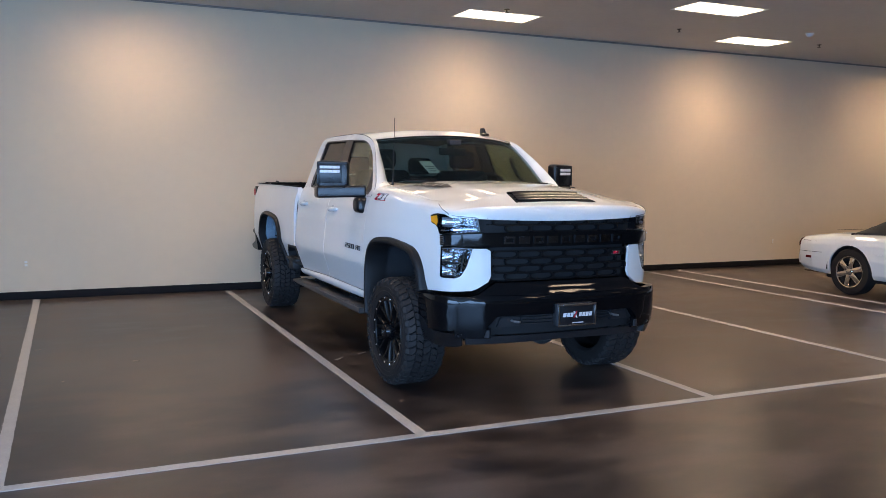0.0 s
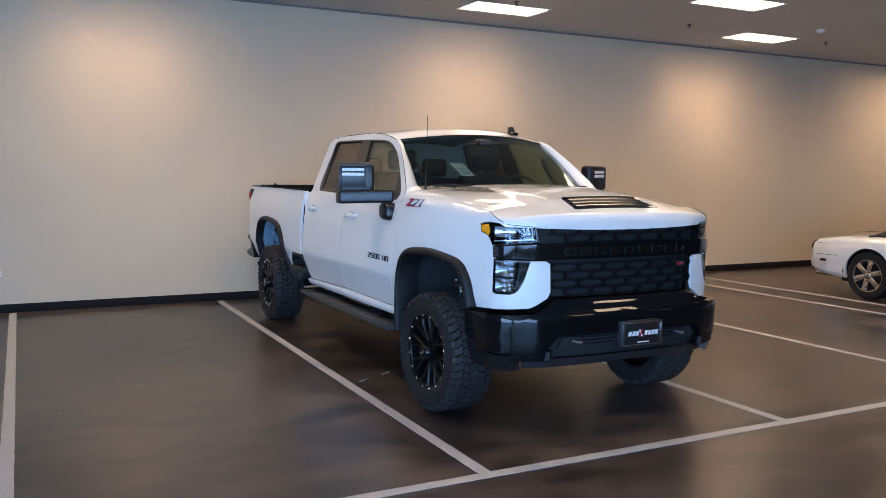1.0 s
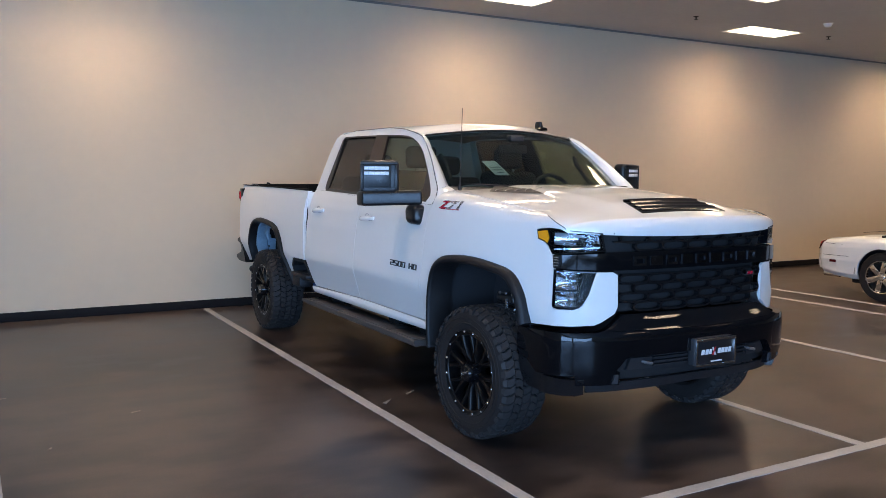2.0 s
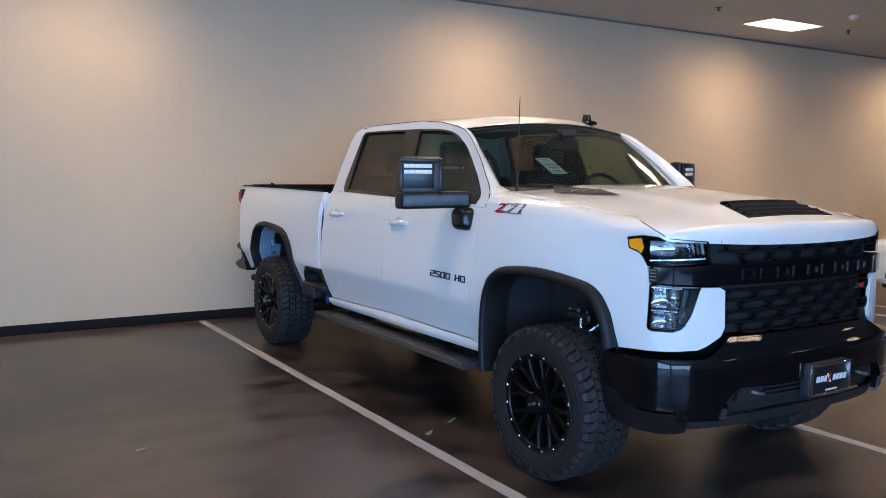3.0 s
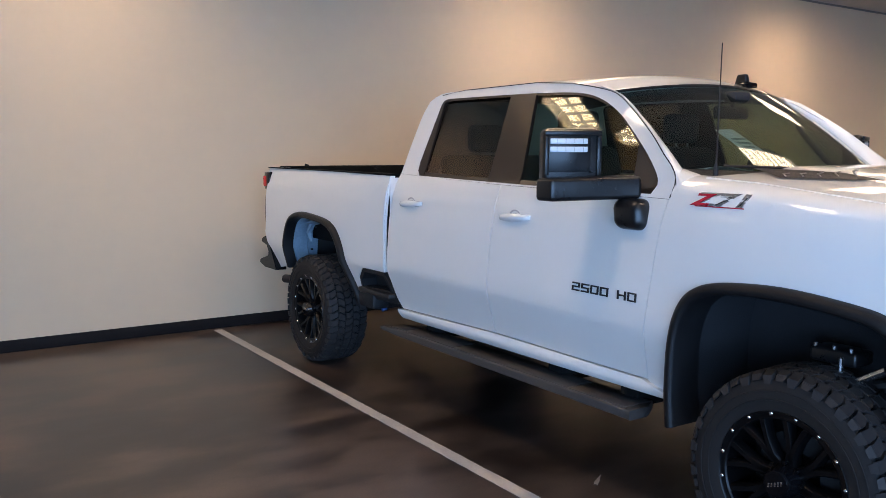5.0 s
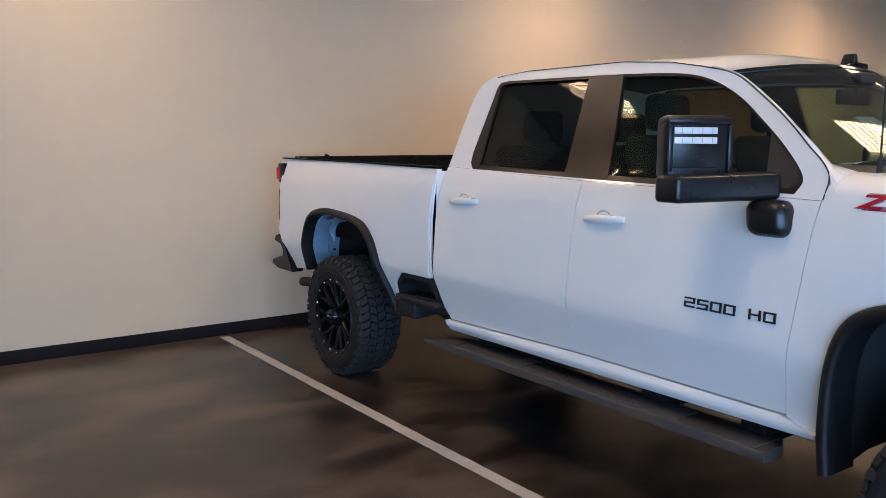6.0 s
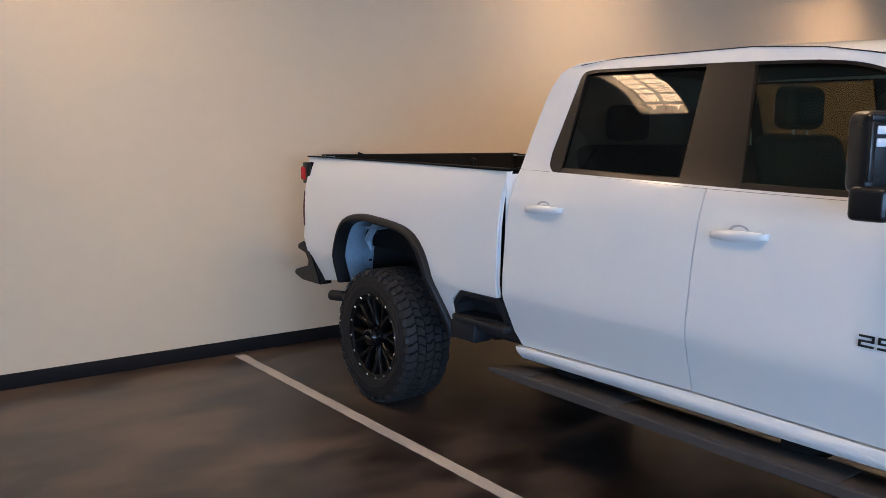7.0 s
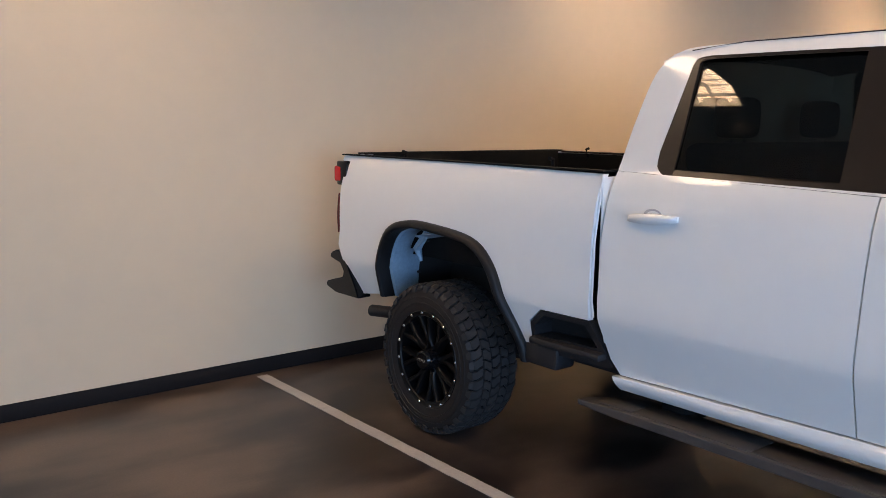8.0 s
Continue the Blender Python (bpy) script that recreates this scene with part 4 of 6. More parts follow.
part("badge_stripe", panel([(0.414, 1.056), (0.438, 1.056), (0.443, 1.076), (0.419, 1.076)], off_skin(0.007), 0.005, side=1), BADGE_RED, grille)
part("badge_figure", panel([(0.446, 1.057), (0.462, 1.057), (0.467, 1.075), (0.450, 1.075)], off_skin(0.007), 0.005, side=1), BADGE_RED, grille)


def dome(p, n, r, depth, seg=16):
    """A bowl of radius r about p facing n."""
    bm = bmesh.new()
    n = Vector(n).normalized()
    a = n.cross(Vector((0, 0, 1))).normalized()
    b = n.cross(a)
    rings = []
    for i in range(6):
        f = i / 5
        rr, dd = r * math.sin(f * math.pi / 2), depth * (1 - math.cos(f * math.pi / 2))
        rings.append([bm.verts.new(Vector(p) + n * dd + rr * (math.cos(2 * math.pi * k / seg) * a + math.sin(2 * math.pi * k / seg) * b)) for k in range(seg)] if i else [bm.verts.new(Vector(p))])
    for k in range(seg):
        bm.faces.new((rings[0][0], rings[1][k], rings[1][(k + 1) % seg]))
    for p1, p2 in zip(rings[1:], rings[2:]):
        for k in range(seg):
            bm.faces.new((p1[k], p2[k], p2[(k + 1) % seg], p1[(k + 1) % seg]))
    return bm


def headlight(s):
    side = s
    up = [(0.987, 1.361), (0.84, 1.353), (0.665, 1.340), (0.645, 1.238), (0.955, 1.214), (0.972, 1.237), (0.985, 1.26), (0.968, 1.30)]
    lo = [(0.942, 1.128), (0.692, 1.120), (0.735, 0.99), (0.768, 0.934), (0.82, 0.905), (0.95, 0.906)]
    am = [(1.082, 1.353), (1.03, 1.358), (0.988, 1.360), (0.969, 1.30), (0.986, 1.262), (1.012, 1.282), (1.070, 1.300)]
    h = part("headlight", panel(up, off_skin(-0.075), 0.01, side=side), GLOSS_BLACK, truck, "clear headlight with amber side marker")
    part("lower_housing", panel(lo, off_skin(-0.085), 0.01, side=side), GLOSS_BLACK, h)
    for nm, o in (("upper_bezel", up), ("lower_bezel", lo)):
        cu, cv = sum(p[0] for p in o) / len(o), sum(p[1] for p in o) / len(o)
        hole = [(cu + (p[0] - cu) * 0.955, cv + (p[1] - cv) * 0.93) for p in o]
        part(nm, panel(o, off_skin(-0.002), 0.075, holes=[hole], side=side), GLOSS_BLACK, h)
        part("lens", panel(hole, off_skin(-0.004), 0.004, side=side), LAMP_GLASS, h, "clear polycarbonate lens")
    part("marker_bezel", panel(am, off_skin(0.0), 0.03, side=side), GLOSS_BLACK, h)
    cu, cv = sum(p[0] for p in am) / len(am), sum(p[1] for p in am) / len(am)
    part("side_marker", panel([(cu + (p[0] - cu) * 0.80, cv + (p[1] - cv) * 0.74) for p in am], off_skin(0.004), 0.03, side=side), AMBER_BODY, h, "amber side marker lens")
    def bowl(name, u0, u1, v0, v1, deep, lift, material):
        """A bright scooped reflector, deepest towards the nose."""
        def f(a, b):
            u, v = u0 + (u1 - u0) * a, v0 + (v1 - v0) * b
            p = skin(u * s, v, -lift - deep * (1 - a) ** 0.6 * (1 - (2 * b - 1) ** 4) - 0.006)
            return p
        return part(name, grid_sheet(f, 12, 10), material, h, "bright scooped reflector", 50)

    # upper lamp: scooped reflector behind a pale light bar, ribs at its inner end
    bowl("reflector_bowl", 0.80, 0.958, 1.268, 1.338, 0.045, 0.014, CHROME)
    part("light_bar", panel([(0.958, 1.333), (0.765, 1.325), (0.760, 1.311), (0.950, 1.317)], off_skin(-0.018), 0.014, side=side), DIODE, h, "pale light bar")
    part("light_bar", panel([(0.955, 1.290), (0.835, 1.287), (0.838, 1.279), (0.950, 1.281)], off_skin(-0.018), 0.014, side=side), DIODE, h, "pale light bar")
    for i in range(3):
        c = 0.745 - 0.024 * i
        part("reflector_fin", panel([(c, 1.330), (c - 0.009, 1.330), (c - 0.020, 1.278), (c - 0.011, 1.278)], off_skin(-0.016), 0.02, side=side), SILVER if i < 2 else DIODE, h)
    part("lower_strip", panel([(0.945, 1.246), (0.68, 1.260), (0.68, 1.255), (0.945, 1.240)], off_skin(-0.004), 0.02, side=side), SILVER, h)
    lens = part("small_lens", panel([(0.940, 1.205), (0.900, 1.207), (0.898, 1.142), (0.938, 1.140)], off_skin(0.010), 0.02, side=side), SMOKED_CHROME, h)
    for v in (1.150, 1.166, 1.182, 1.197):
        part("lens_rib", panel([(0.937, v), (0.905, v), (0.905, v + 0.005), (0.937, v + 0.005)], off_skin(0.013), 0.006, side=side), SILVER, lens)
    # lower lamp: two stacked bowls at the outer side, each with its lens, in a smoked housing
    for v0, v1, c, r in ((1.018, 1.110, 0.822, 0.036), (0.922, 0.998, 0.838, 0.029)):
        bowl("reflector_bowl", c - 0.030, 0.934, v0, v1, 0.050, 0.006, CHROME)
        part("bowl_rim", panel([(0.934, v1 + 0.006), (c - 0.035, v1 + 0.004), (c - 0.035, v1), (0.934, v1 + 0.001)], off_skin(-0.008), 0.05, side=side), SILVER, h)
        part("projector", dome(skin(c * s, (v0 + v1) / 2, -0.022), Vector(plan(c * s)[2:] + (0,)) * -1, r, 0.030), SILVER, h)
        part("bowl_shelf", panel([(0.934, v0 - 0.001), (c - 0.035, v0 - 0.003), (c - 0.035, v0 - 0.010), (0.934, v0 - 0.008)], off_skin(-0.008), 0.05, side=side), GREY_PLASTIC, h)
    part("lamp_fin", panel([(0.745, 1.100), (0.762, 1.100), (0.790, 0.945), (0.780, 0.942)], off_skin(-0.030), 0.03, side=side), GREY_PLASTIC, h)


for s in (-1, 1):
    headlight(s)

# ---- front bumper ----
B_V = [0.40, 0.49, 0.52, 0.60, 0.76, 0.795, 0.82, 0.86, 0.90]
B_O = [0.03, 0.060, 0.066, 0.072, 0.075, 0.068, 0.045, 0.02, -0.02]


def bump(u, v, o=0.0):
    x, y, nx, ny = plan(u)
    d = float(np.interp(v, B_V, B_O)) * (1.0 if abs(u) < 0.88 else max(0.15, 1 - (abs(u) - 0.88) * 2.6)) + o
    return Vector((x + nx * d, y + ny * d, v))


BM = [(0.0, 0.503), (0.62, 0.500), (0.72, 0.495), (0.95, 0.505), (1.02, 0.545), (1.10, 0.600), (1.21, 0.62), (1.215, 0.70), (1.21, 0.783), (0.95, 0.795), (0.70, 0.800), (0.655, 0.812), (0.57, 0.868), (0.53, 0.888), (0.0, 0.892)]
opening = mirrored([(0.0, 0.572), (0.585, 0.566), (0.60, 0.578), (0.545, 0.648), (0.52, 0.658), (0.0, 0.662)])
bumper = part("front_bumper", panel(mirrored(BM), bump, 0.05, holes=[opening], side=1, step_u=0.05, step_v=0.028), GLOSS_BLACK, truck, "gloss black steel front bumper", sharp=30)
for s in (-1, 1):
    part("bumper_chin", panel([(0.80, 0.56), (0.575, 0.575), (0.575, 0.498), (0.80, 0.498)], lambda u, v, o=0: bump(u, v, o - 0.006), 0.03, side=s), GLOSS_BLACK, bumper)
part("bumper_top_pad", panel(mirrored([(0.0, 0.800), (0.64, 0.808), (0.565, 0.862), (0.525, 0.882), (0.0, 0.886)]), lambda u, v, o=0: bump(u, v, o + 0.004), 0.01, side=1, step_v=0.02), GLOSS_BLACK, bumper, "gloss black bumper top pad")
part("bumper_backing", panel(mirrored([(0.0, 0.51), (0.80, 0.51), (0.80, 0.70), (0.0, 0.70)]), lambda u, v, o=0: bump(u, v, o - 0.09), 0.02, side=1), DARK, bumper)
part("air_intake", panel(opening, lambda u, v, o=0: bump(u, v, o - 0.05), 0.02, side=1), DARK, bumper)
for v in (0.59, 0.612, 0.634):
    part("intake_slat", panel(mirrored([(0.0, v), (0.36, v), (0.36, v + 0.008), (0.0, v + 0.008)]), lambda u, x, o=0: bump(u, x, o - 0.02), 0.02, side=1), TRIM, bumper)
for s in (-1, 1):
    c = 0.445
    part("fog_pod", panel([(c - 0.075, 0.578), (c + 0.085, 0.578), (c + 0.06, 0.646), (c - 0.075, 0.646)], lambda u, x, o=0: bump(u, x, o - 0.022), 0.03, side=s), TRIM, bumper)
    p = bump(s * 0.40, 0.612, -0.014)
    part("tow_hook", tube([p + Vector((-0.03, 0.02, 0.01)), p + Vector((-0.02, -0.012, 0.006)), p + Vector((0.01, -0.018, 0.0)), p + Vector((0.035, 0.01, -0.006))], 0.009, 8), STEEL, bumper)
    va = [(1.20, 0.645), (1.10, 0.630), (1.02, 0.578), (0.95, 0.538), (0.76, 0.530), (0.757, 0.440), (0.80, 0.428), (0.98, 0.422), (1.14, 0.44), (1.19, 0.49)]
    part("lower_valance", panel(va, lambda u, x, o=0: bump(u, x, o - 0.002 - 0.014 * (x < 0.50)), 0.05, side=s), MIRROR_BLACK, bumper, "black plastic lower valance")
    part("step_pad", panel([(0.615, 0.507), (0.585, 0.507), (0.585, 0.56), (0.605, 0.56)], lambda u, x, o=0: bump(u, x, o + 0.006), 0.02, side=s), GREY_PLASTIC, bumper)
part("air_dam", panel(mirrored([(0.0, 0.455), (0.74, 0.44), (0.74, 0.50), (0.0, 0.505)]), lambda u, x, o=0: bump(u, x, o - 0.06), 0.02, side=1), TRIM, bumper)

# plate on the bumper: dark card with pale bars, chrome frame, grey bracket
PX, PZ = 0.044, 0.648
bracket = part("plate_bracket", box(PX - 0.165, PX + 0.135, -1.015, -0.965, PZ - 0.075, PZ + 0.085, 0.006), GREY_PLASTIC, bumper)
plate = part("dealer_plate", box(PX - 0.148, PX + 0.148, -1.021, -1.017, PZ - 0.075, PZ + 0.075, 0.002), surface("black_card", (0.012, 0.012, 0.014), 0.35), bumper, "black dealer plate with pale bars")
bm = bmesh.new()
for a in ((-0.155, 0.155, 0.066, 0.082), (-0.155, 0.155, -0.082, -0.070), (-0.155, -0.144, -0.070, 0.066), (0.144, 0.155, -0.070, 0.066)):
    add_box(bm, PX + a[0], PX + a[1], -1.027, -1.015, PZ + a[2], PZ + a[3], 0.002)
part("plate_frame", bm, CHROME, bumper, "chrome plate frame")
WHITE_INK, RED_INK = surface("white_print", (0.75, 0.75, 0.75), 0.5), surface("red_print", (0.5, 0.02, 0.03), 0.5)


def bar_shape(x0, x1, z0, z1, lean, y):
    bm = bmesh.new()
    f = [bm.verts.new((x0, y, z0)), bm.verts.new((x1, y, z0)), bm.verts.new((x1 + lean, y, z1)), bm.verts.new((x0 + lean, y, z1))]
    r = bmesh.ops.extrude_face_region(bm, geom=[bm.faces.new(f)])
    bmesh.ops.translate(bm, vec=(0, -0.0015, 0), verts=[v for v in r["geom"] if isinstance(v, bmesh.types.BMVert)])
    return bm


for x0, x1 in ((-0.118, -0.092), (-0.086, -0.062), (-0.057, -0.036), (0.012, 0.034), (0.039, 0.062), (0.067, 0.090), (0.095, 0.118)):
    part("print_bar", bar_shape(PX + x0, PX + x1, PZ - 0.014, PZ + 0.016, 0.006, -1.0212), WHITE_INK, plate)
for ln in (0.022, -0.022):
    part("print_mark", bar_shape(PX - 0.022 - ln / 2, PX - 0.010 - ln / 2, PZ - 0.022, PZ + 0.026, ln, -1.0214 - 0.0004 * (ln > 0)), RED_INK if ln > 0 else WHITE_INK, plate)
part("print_bar", bar_shape(PX - 0.04, PX + 0.05, PZ - 0.062, PZ - 0.054, 0, -1.0212), WHITE_INK, plate)
for x, z in ((-0.11, 0.074), (0.11, 0.074), (-0.05, -0.076), (0.06, -0.076)):
    part("plate_screw", tube([(PX + x, -1.026, PZ + z), (PX + x, -1.030, PZ + z)], 0.006, 10), CHROME, bumper)

# ---- wheels ----
R_TYRE, CACHE = 0.424, {}


def lathe(profile, n=64):
    """Spun round the x axis from (x, r) points."""
    bm = bmesh.new()
    rings = [[bm.verts.new((x, r * math.cos(2 * math.pi * k / n), r * math.sin(2 * math.pi * k / n))) for k in range(n)] for x, r in profile]
    for p, q in zip(rings, rings[1:]):
        for k in range(n):
            bm.faces.new((p[k], p[(k + 1) % n], q[(k + 1) % n], q[k]))
    return bm


def polar(x, r, a):
    return Vector((x, r * math.cos(a), r * math.sin(a)))


def tread():
    """All-terrain blocks: four nested rows of kinked lugs with narrow grooves, the outer ones running down the shoulder."""
    rnd = random.Random(5)
    bm = bmesh.new()
    n = 48
    w = 2 * math.pi / n
    cols = [(0.006, 0.068, 0.0, 0.30), (0.074, 0.124, 0.45, -0.45), (0.130, 0.184, 0.05, 0.45), (0.190, 0.240, 0.55, -0.45), (0.246, 0.309, 0.10, 0.30)]
    for ci, (x0, x1, ph, kink) in enumerate(cols):
        edge = ci in (0, 4)
        for k in range(n):
            kk = kink * w * (1 if k % 2 else 0.55)
            g0, g1 = 0.055 + rnd.uniform(0, 0.05), 0.055 + rnd.uniform(0, 0.05)
            a0, a1 = (k + ph + g0) * w, (k + ph + 1 - g1) * w
            kp = kink * w * (0.55 if k % 2 else 1)
            xm = (x0 + x1) / 2 + rnd.uniform(-0.008, 0.008)
            lean = 0.18 * w * (1 if ci % 2 else -1)
            cut = 0.010 if edge and k % 2 else 0.0
            lo0, hi0 = (x0 + cut, x1) if ci == 0 else (x0, x1 - cut)
            pts = [(lo0, a0 - lean), (xm, a0 - lean * 0.2 + kp * 0.5), (xm + 0.010, a0 + kp * 0.15), (hi0, a0 + lean), (hi0, a1 + lean), (xm + 0.010, a1 + kk * 0.15), (xm, a1 - lean * 0.2 + kk * 0.5), (lo0, a1 - lean)]
            top = []
            for x, a in pts:
                out = (0.05 - x) / 0.05 if ci == 0 else (x - 0.265) / 0.05
                top.append((x, R_TYRE - (0.017 * max(0, out) ** 1.6 if edge else 0), a))
            m = len(top)
            cx, ca = sum(p[0] for p in top) / m, sum(p[2] for p in top) / m
            lo = [bm.verts.new(polar(x, r - 0.016, a)) for x, r, a in top]
            hi = [bm.verts.new(polar(cx + (x - cx) * 0.95, r, ca + (a - ca) * 0.93)) for x, r, a in top]
            bm.faces.new(hi)
            for i in range(m):
                bm.faces.new((lo[i], lo[(i + 1) % m], hi[(i + 1) % m], hi[i]))
            if edge:
                s = 1 if ci == 0 else -1
                e = 0.006 if ci == 0 else 0.309
                low = 0.378 if k % 2 == 0 else 0.392
                c0, c1 = (a0 - lean, a1 - lean) if ci == 0 else (a0 + lean, a1 + lean)
                q = [(e + s * cut, 0.410, c0), (e - s * 0.007, low, c0 + 0.12 * w), (e - s * 0.007, low, c1 - 0.12 * w), (e + s * cut, 0.410, c1)]
                o = [bm.verts.new(polar(*p)) for p in q]
                i2 = [bm.verts.new(polar(p[0] + s * 0.022, p[1], p[2])) for p in q]
                bm.faces.new(o)
                for i in range(4):
                    bm.faces.new((o[i], o[(i + 1) % 4], i2[(i + 1) % 4], i2[i]))
    return bm


def spoke(a):
    """A forked spoke of the rim at the angle a."""
    bm = bmesh.new()
    for d in (-0.19, 0.19):
        pa = [polar(0.060, 0.050, a + d * 0.6), polar(0.046, 0.105, a + d * 0.25), polar(0.040, 0.165, a + d * 0.55), polar(0.030, 0.243, a + d)]
        rows = []
        for i, p in enumerate(pa):
            t = Vector((0, -math.sin(a), math.cos(a)))
            w = (0.022, 0.017, 0.015, 0.017)[i]
            rows.append([bm.verts.new(p + o) for o in (t * w, t * w * 0.6 + Vector((-0.010, 0, 0)), -t * w * 0.6 + Vector((-0.010, 0, 0)), -t * w, -t * w + Vector((0.035, 0, 0)), t * w + Vector((0.035, 0, 0)))])
        for p, q in zip(rows, rows[1:]):
            for i in range(6):
                bm.faces.new((p[i], p[(i + 1) % 6], q[(i + 1) % 6], q[i]))
        bm.faces.new(rows[0])
        bm.faces.new(rows[-1])
    return bm


def cached(name, make, material, parent, m=None, label="", sharp=35):
    if name not in CACHE:
        ob = part(name, make(), material, parent, label, sharp)
        CACHE[name] = ob.data
    else:
        ob = new(name, CACHE[name])
        ob.parent = parent
        if label:
            ob["label"] = label
    if m is not None:
        ob.matrix_basis = m
    return ob


def wheel(m):
    """Local x runs inward from the tyre's outer face."""
    w = cached("wheel", lambda: lathe([(0.014, 0.275), (0.008, 0.271), (0.012, 0.266), (0.014, 0.247), (0.020, 0.241), (0.060, 0.236), (0.19, 0.236), (0.19, 0.04), (0.192, 0.0)]), RIM, truck, m, "satin black wheel with bright rim bolts")
    cached("tyre", lambda: lathe([(0.040, 0.258), (0.012, 0.270), (0.004, 0.296), (0.0, 0.330), (0.002, 0.365), (0.010, 0.388), (0.030, 0.400), (0.07, 0.404), (0.245, 0.404), (0.285, 0.400), (0.305, 0.388), (0.313, 0.365), (0.315, 0.33), (0.305, 0.29), (0.275, 0.268)], 72), RUBBER, w, None, "black all-terrain tyre")
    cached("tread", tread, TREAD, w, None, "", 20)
    # matt black ring over the carcass paints the shade between the paler blocks
    cached("groove_shade", lambda: lathe([(0.022, 0.3995), (0.04, 0.4065), (0.275, 0.4065), (0.293, 0.3995)], 72), MATT_BLACK, w)
    for r in (0.318, 0.352):
        cached("tyre_rib" if r < 0.33 else "tyre_ridge", lambda: lathe([(0.003, r - 0.004), (-0.0015, r - 0.002), (-0.0015, r + 0.002), (0.003, r + 0.004)], 72), RUBBER, w)
    for i in range(8):
        cached("spoke", lambda: spoke(0.0), RIM, w, pose(0, 0, 0, 45 * i + 11))
    for i in range(16):
        a = 2 * math.pi * (i + 0.5) / 16
        cached("rim_bolt", lambda: dome((-0.004, 0, 0), (1, 0, 0), 0.0095, 0.010, 8), SILVER, w, Matrix.Translation(polar(0.010, 0.262, a)), "bright rim bolt")
    for i in range(8):
        a = 2 * math.pi * i / 8
        cached("lug_nut", lambda: tube([(0.03, 0, 0), (0.065, 0, 0)], [0.008, 0.011], 6), RIM, w, Matrix.Translation(polar(0.0, 0.072, a)))
    cap = cached("hub_cap", lambda: lathe([(0.07, 0.070), (0.030, 0.066), (-0.006, 0.057), (-0.016, 0.050), (-0.018, 0.038), (-0.014, 0.0)], 24), GLOSS_BLACK, w)
    for i in range(5):
        cached("cap_mark", lambda: box(-0.0200, -0.0150, -0.0035, 0.0035, -0.008, 0.008, 0.0005), SILVER, w, Matrix.Translation((0, -0.026 + 0.013 * i, 0.010 - 0.005 * i)))
    cached("brake_disc", lambda: lathe([(0.135, 0.175), (0.135, 0.09), (0.15, 0.09)], 32), DARK, w)
    return w


wheel(pose(-1.023, 0.005, 0.424, 0, 0, 3.0))
wheel(pose(-1.038, 4.306, 0.424, 25, 0, 0))
wheel(pose(1.023, 0.005, 0.424, 10, 0, 183.0))
wheel(pose(1.038, 4.306, 0.424, 40, 0, 180))

# ---- mirrors, boards, small exterior parts ----


def mirror(s):
    def m(x):
        return s * x

    def turned(bm):
        """Swings the head's face outward."""
        r = Matrix.Translation((m(1.155), 1.068, 0)) @ Matrix.Rotation(radians(25 * s), 4, "Z") @ Matrix.Translation((-m(1.155), -1.068, 0))
        bmesh.ops.transform(bm, matrix=r, verts=bm.verts)
        return bm

    def span(a, b):
        return sorted((m(a), m(b)))

    bm = bmesh.new()
    add_box(bm, *span(1.005, 1.275), 1.068, 1.178, 1.505, 1.757, 0.032, 4)
    head = part("side_mirror", turned(bm), MIRROR_BLACK, truck, "black towing mirror with white signal strips")
    # skull cap set a little proud round the lamp panel
    bm = bmesh.new()
    for a in ((1.010, 1.270, 1.724, 1.748), (1.250, 1.270, 1.545, 1.724), (1.010, 1.032, 1.545, 1.724)):
        add_box(bm, *span(a[0], a[1]), 1.058, 1.072, a[2], a[3], 0.006, 2)
    part("cap_rim", turned(bm), MIRROR_BLACK, head)
    bm = bmesh.new()
    add_box(bm, *span(0.90, 1.275), -0.062, 0.060, 1.440, 1.545, 0.020, 4)
    for v in bm.verts:
        a = (abs(v.co.x) - 0.90) / 0.375
        v.co.y += 0.925 + 0.180 * min(1, a * 1.05)
        v.co.z -= 0.012 * max(0, a)
    part("arm", bm, MIRROR_BLACK, head, "", 50)
    bm = bmesh.new()
    add_box(bm, *span(0.88, 1.0), 0.795, 0.975, 1.300, 1.442, 0.048, 5)
    for v in bm.verts:
        v.co.y -= 0.10 * max(0, 1.40 - v.co.z)
    part("foot", bm, MIRROR_BLACK, head, "", 60)
    part("signal_bezel", turned(box(*span(1.060, 1.252), 1.0655, 1.075, 1.560, 1.722, 0.003)), MIRROR_BLACK, head)
    for z in (1.650, 1.687):
        strip = part("signal_strip", turned(box(*span(1.075, 1.246), 1.0615, 1.075, z, z + 0.025, 0.003)), DIODE, head, "white signal lens strip")
        for k in range(4):
            x = 1.095 + 0.040 * k
            part("strip_joint", turned(box(*span(x, x + 0.002), 1.0605, 1.064, z + 0.002, z + 0.023)), STEEL, strip)
    head.location.z = 0.014
    part("mirror_glass", turned(box(*span(1.055, 1.255), 1.176, 1.182, 1.53, 1.735, 0.002)), CHROME, head)


for s in (-1, 1):
    mirror(s)


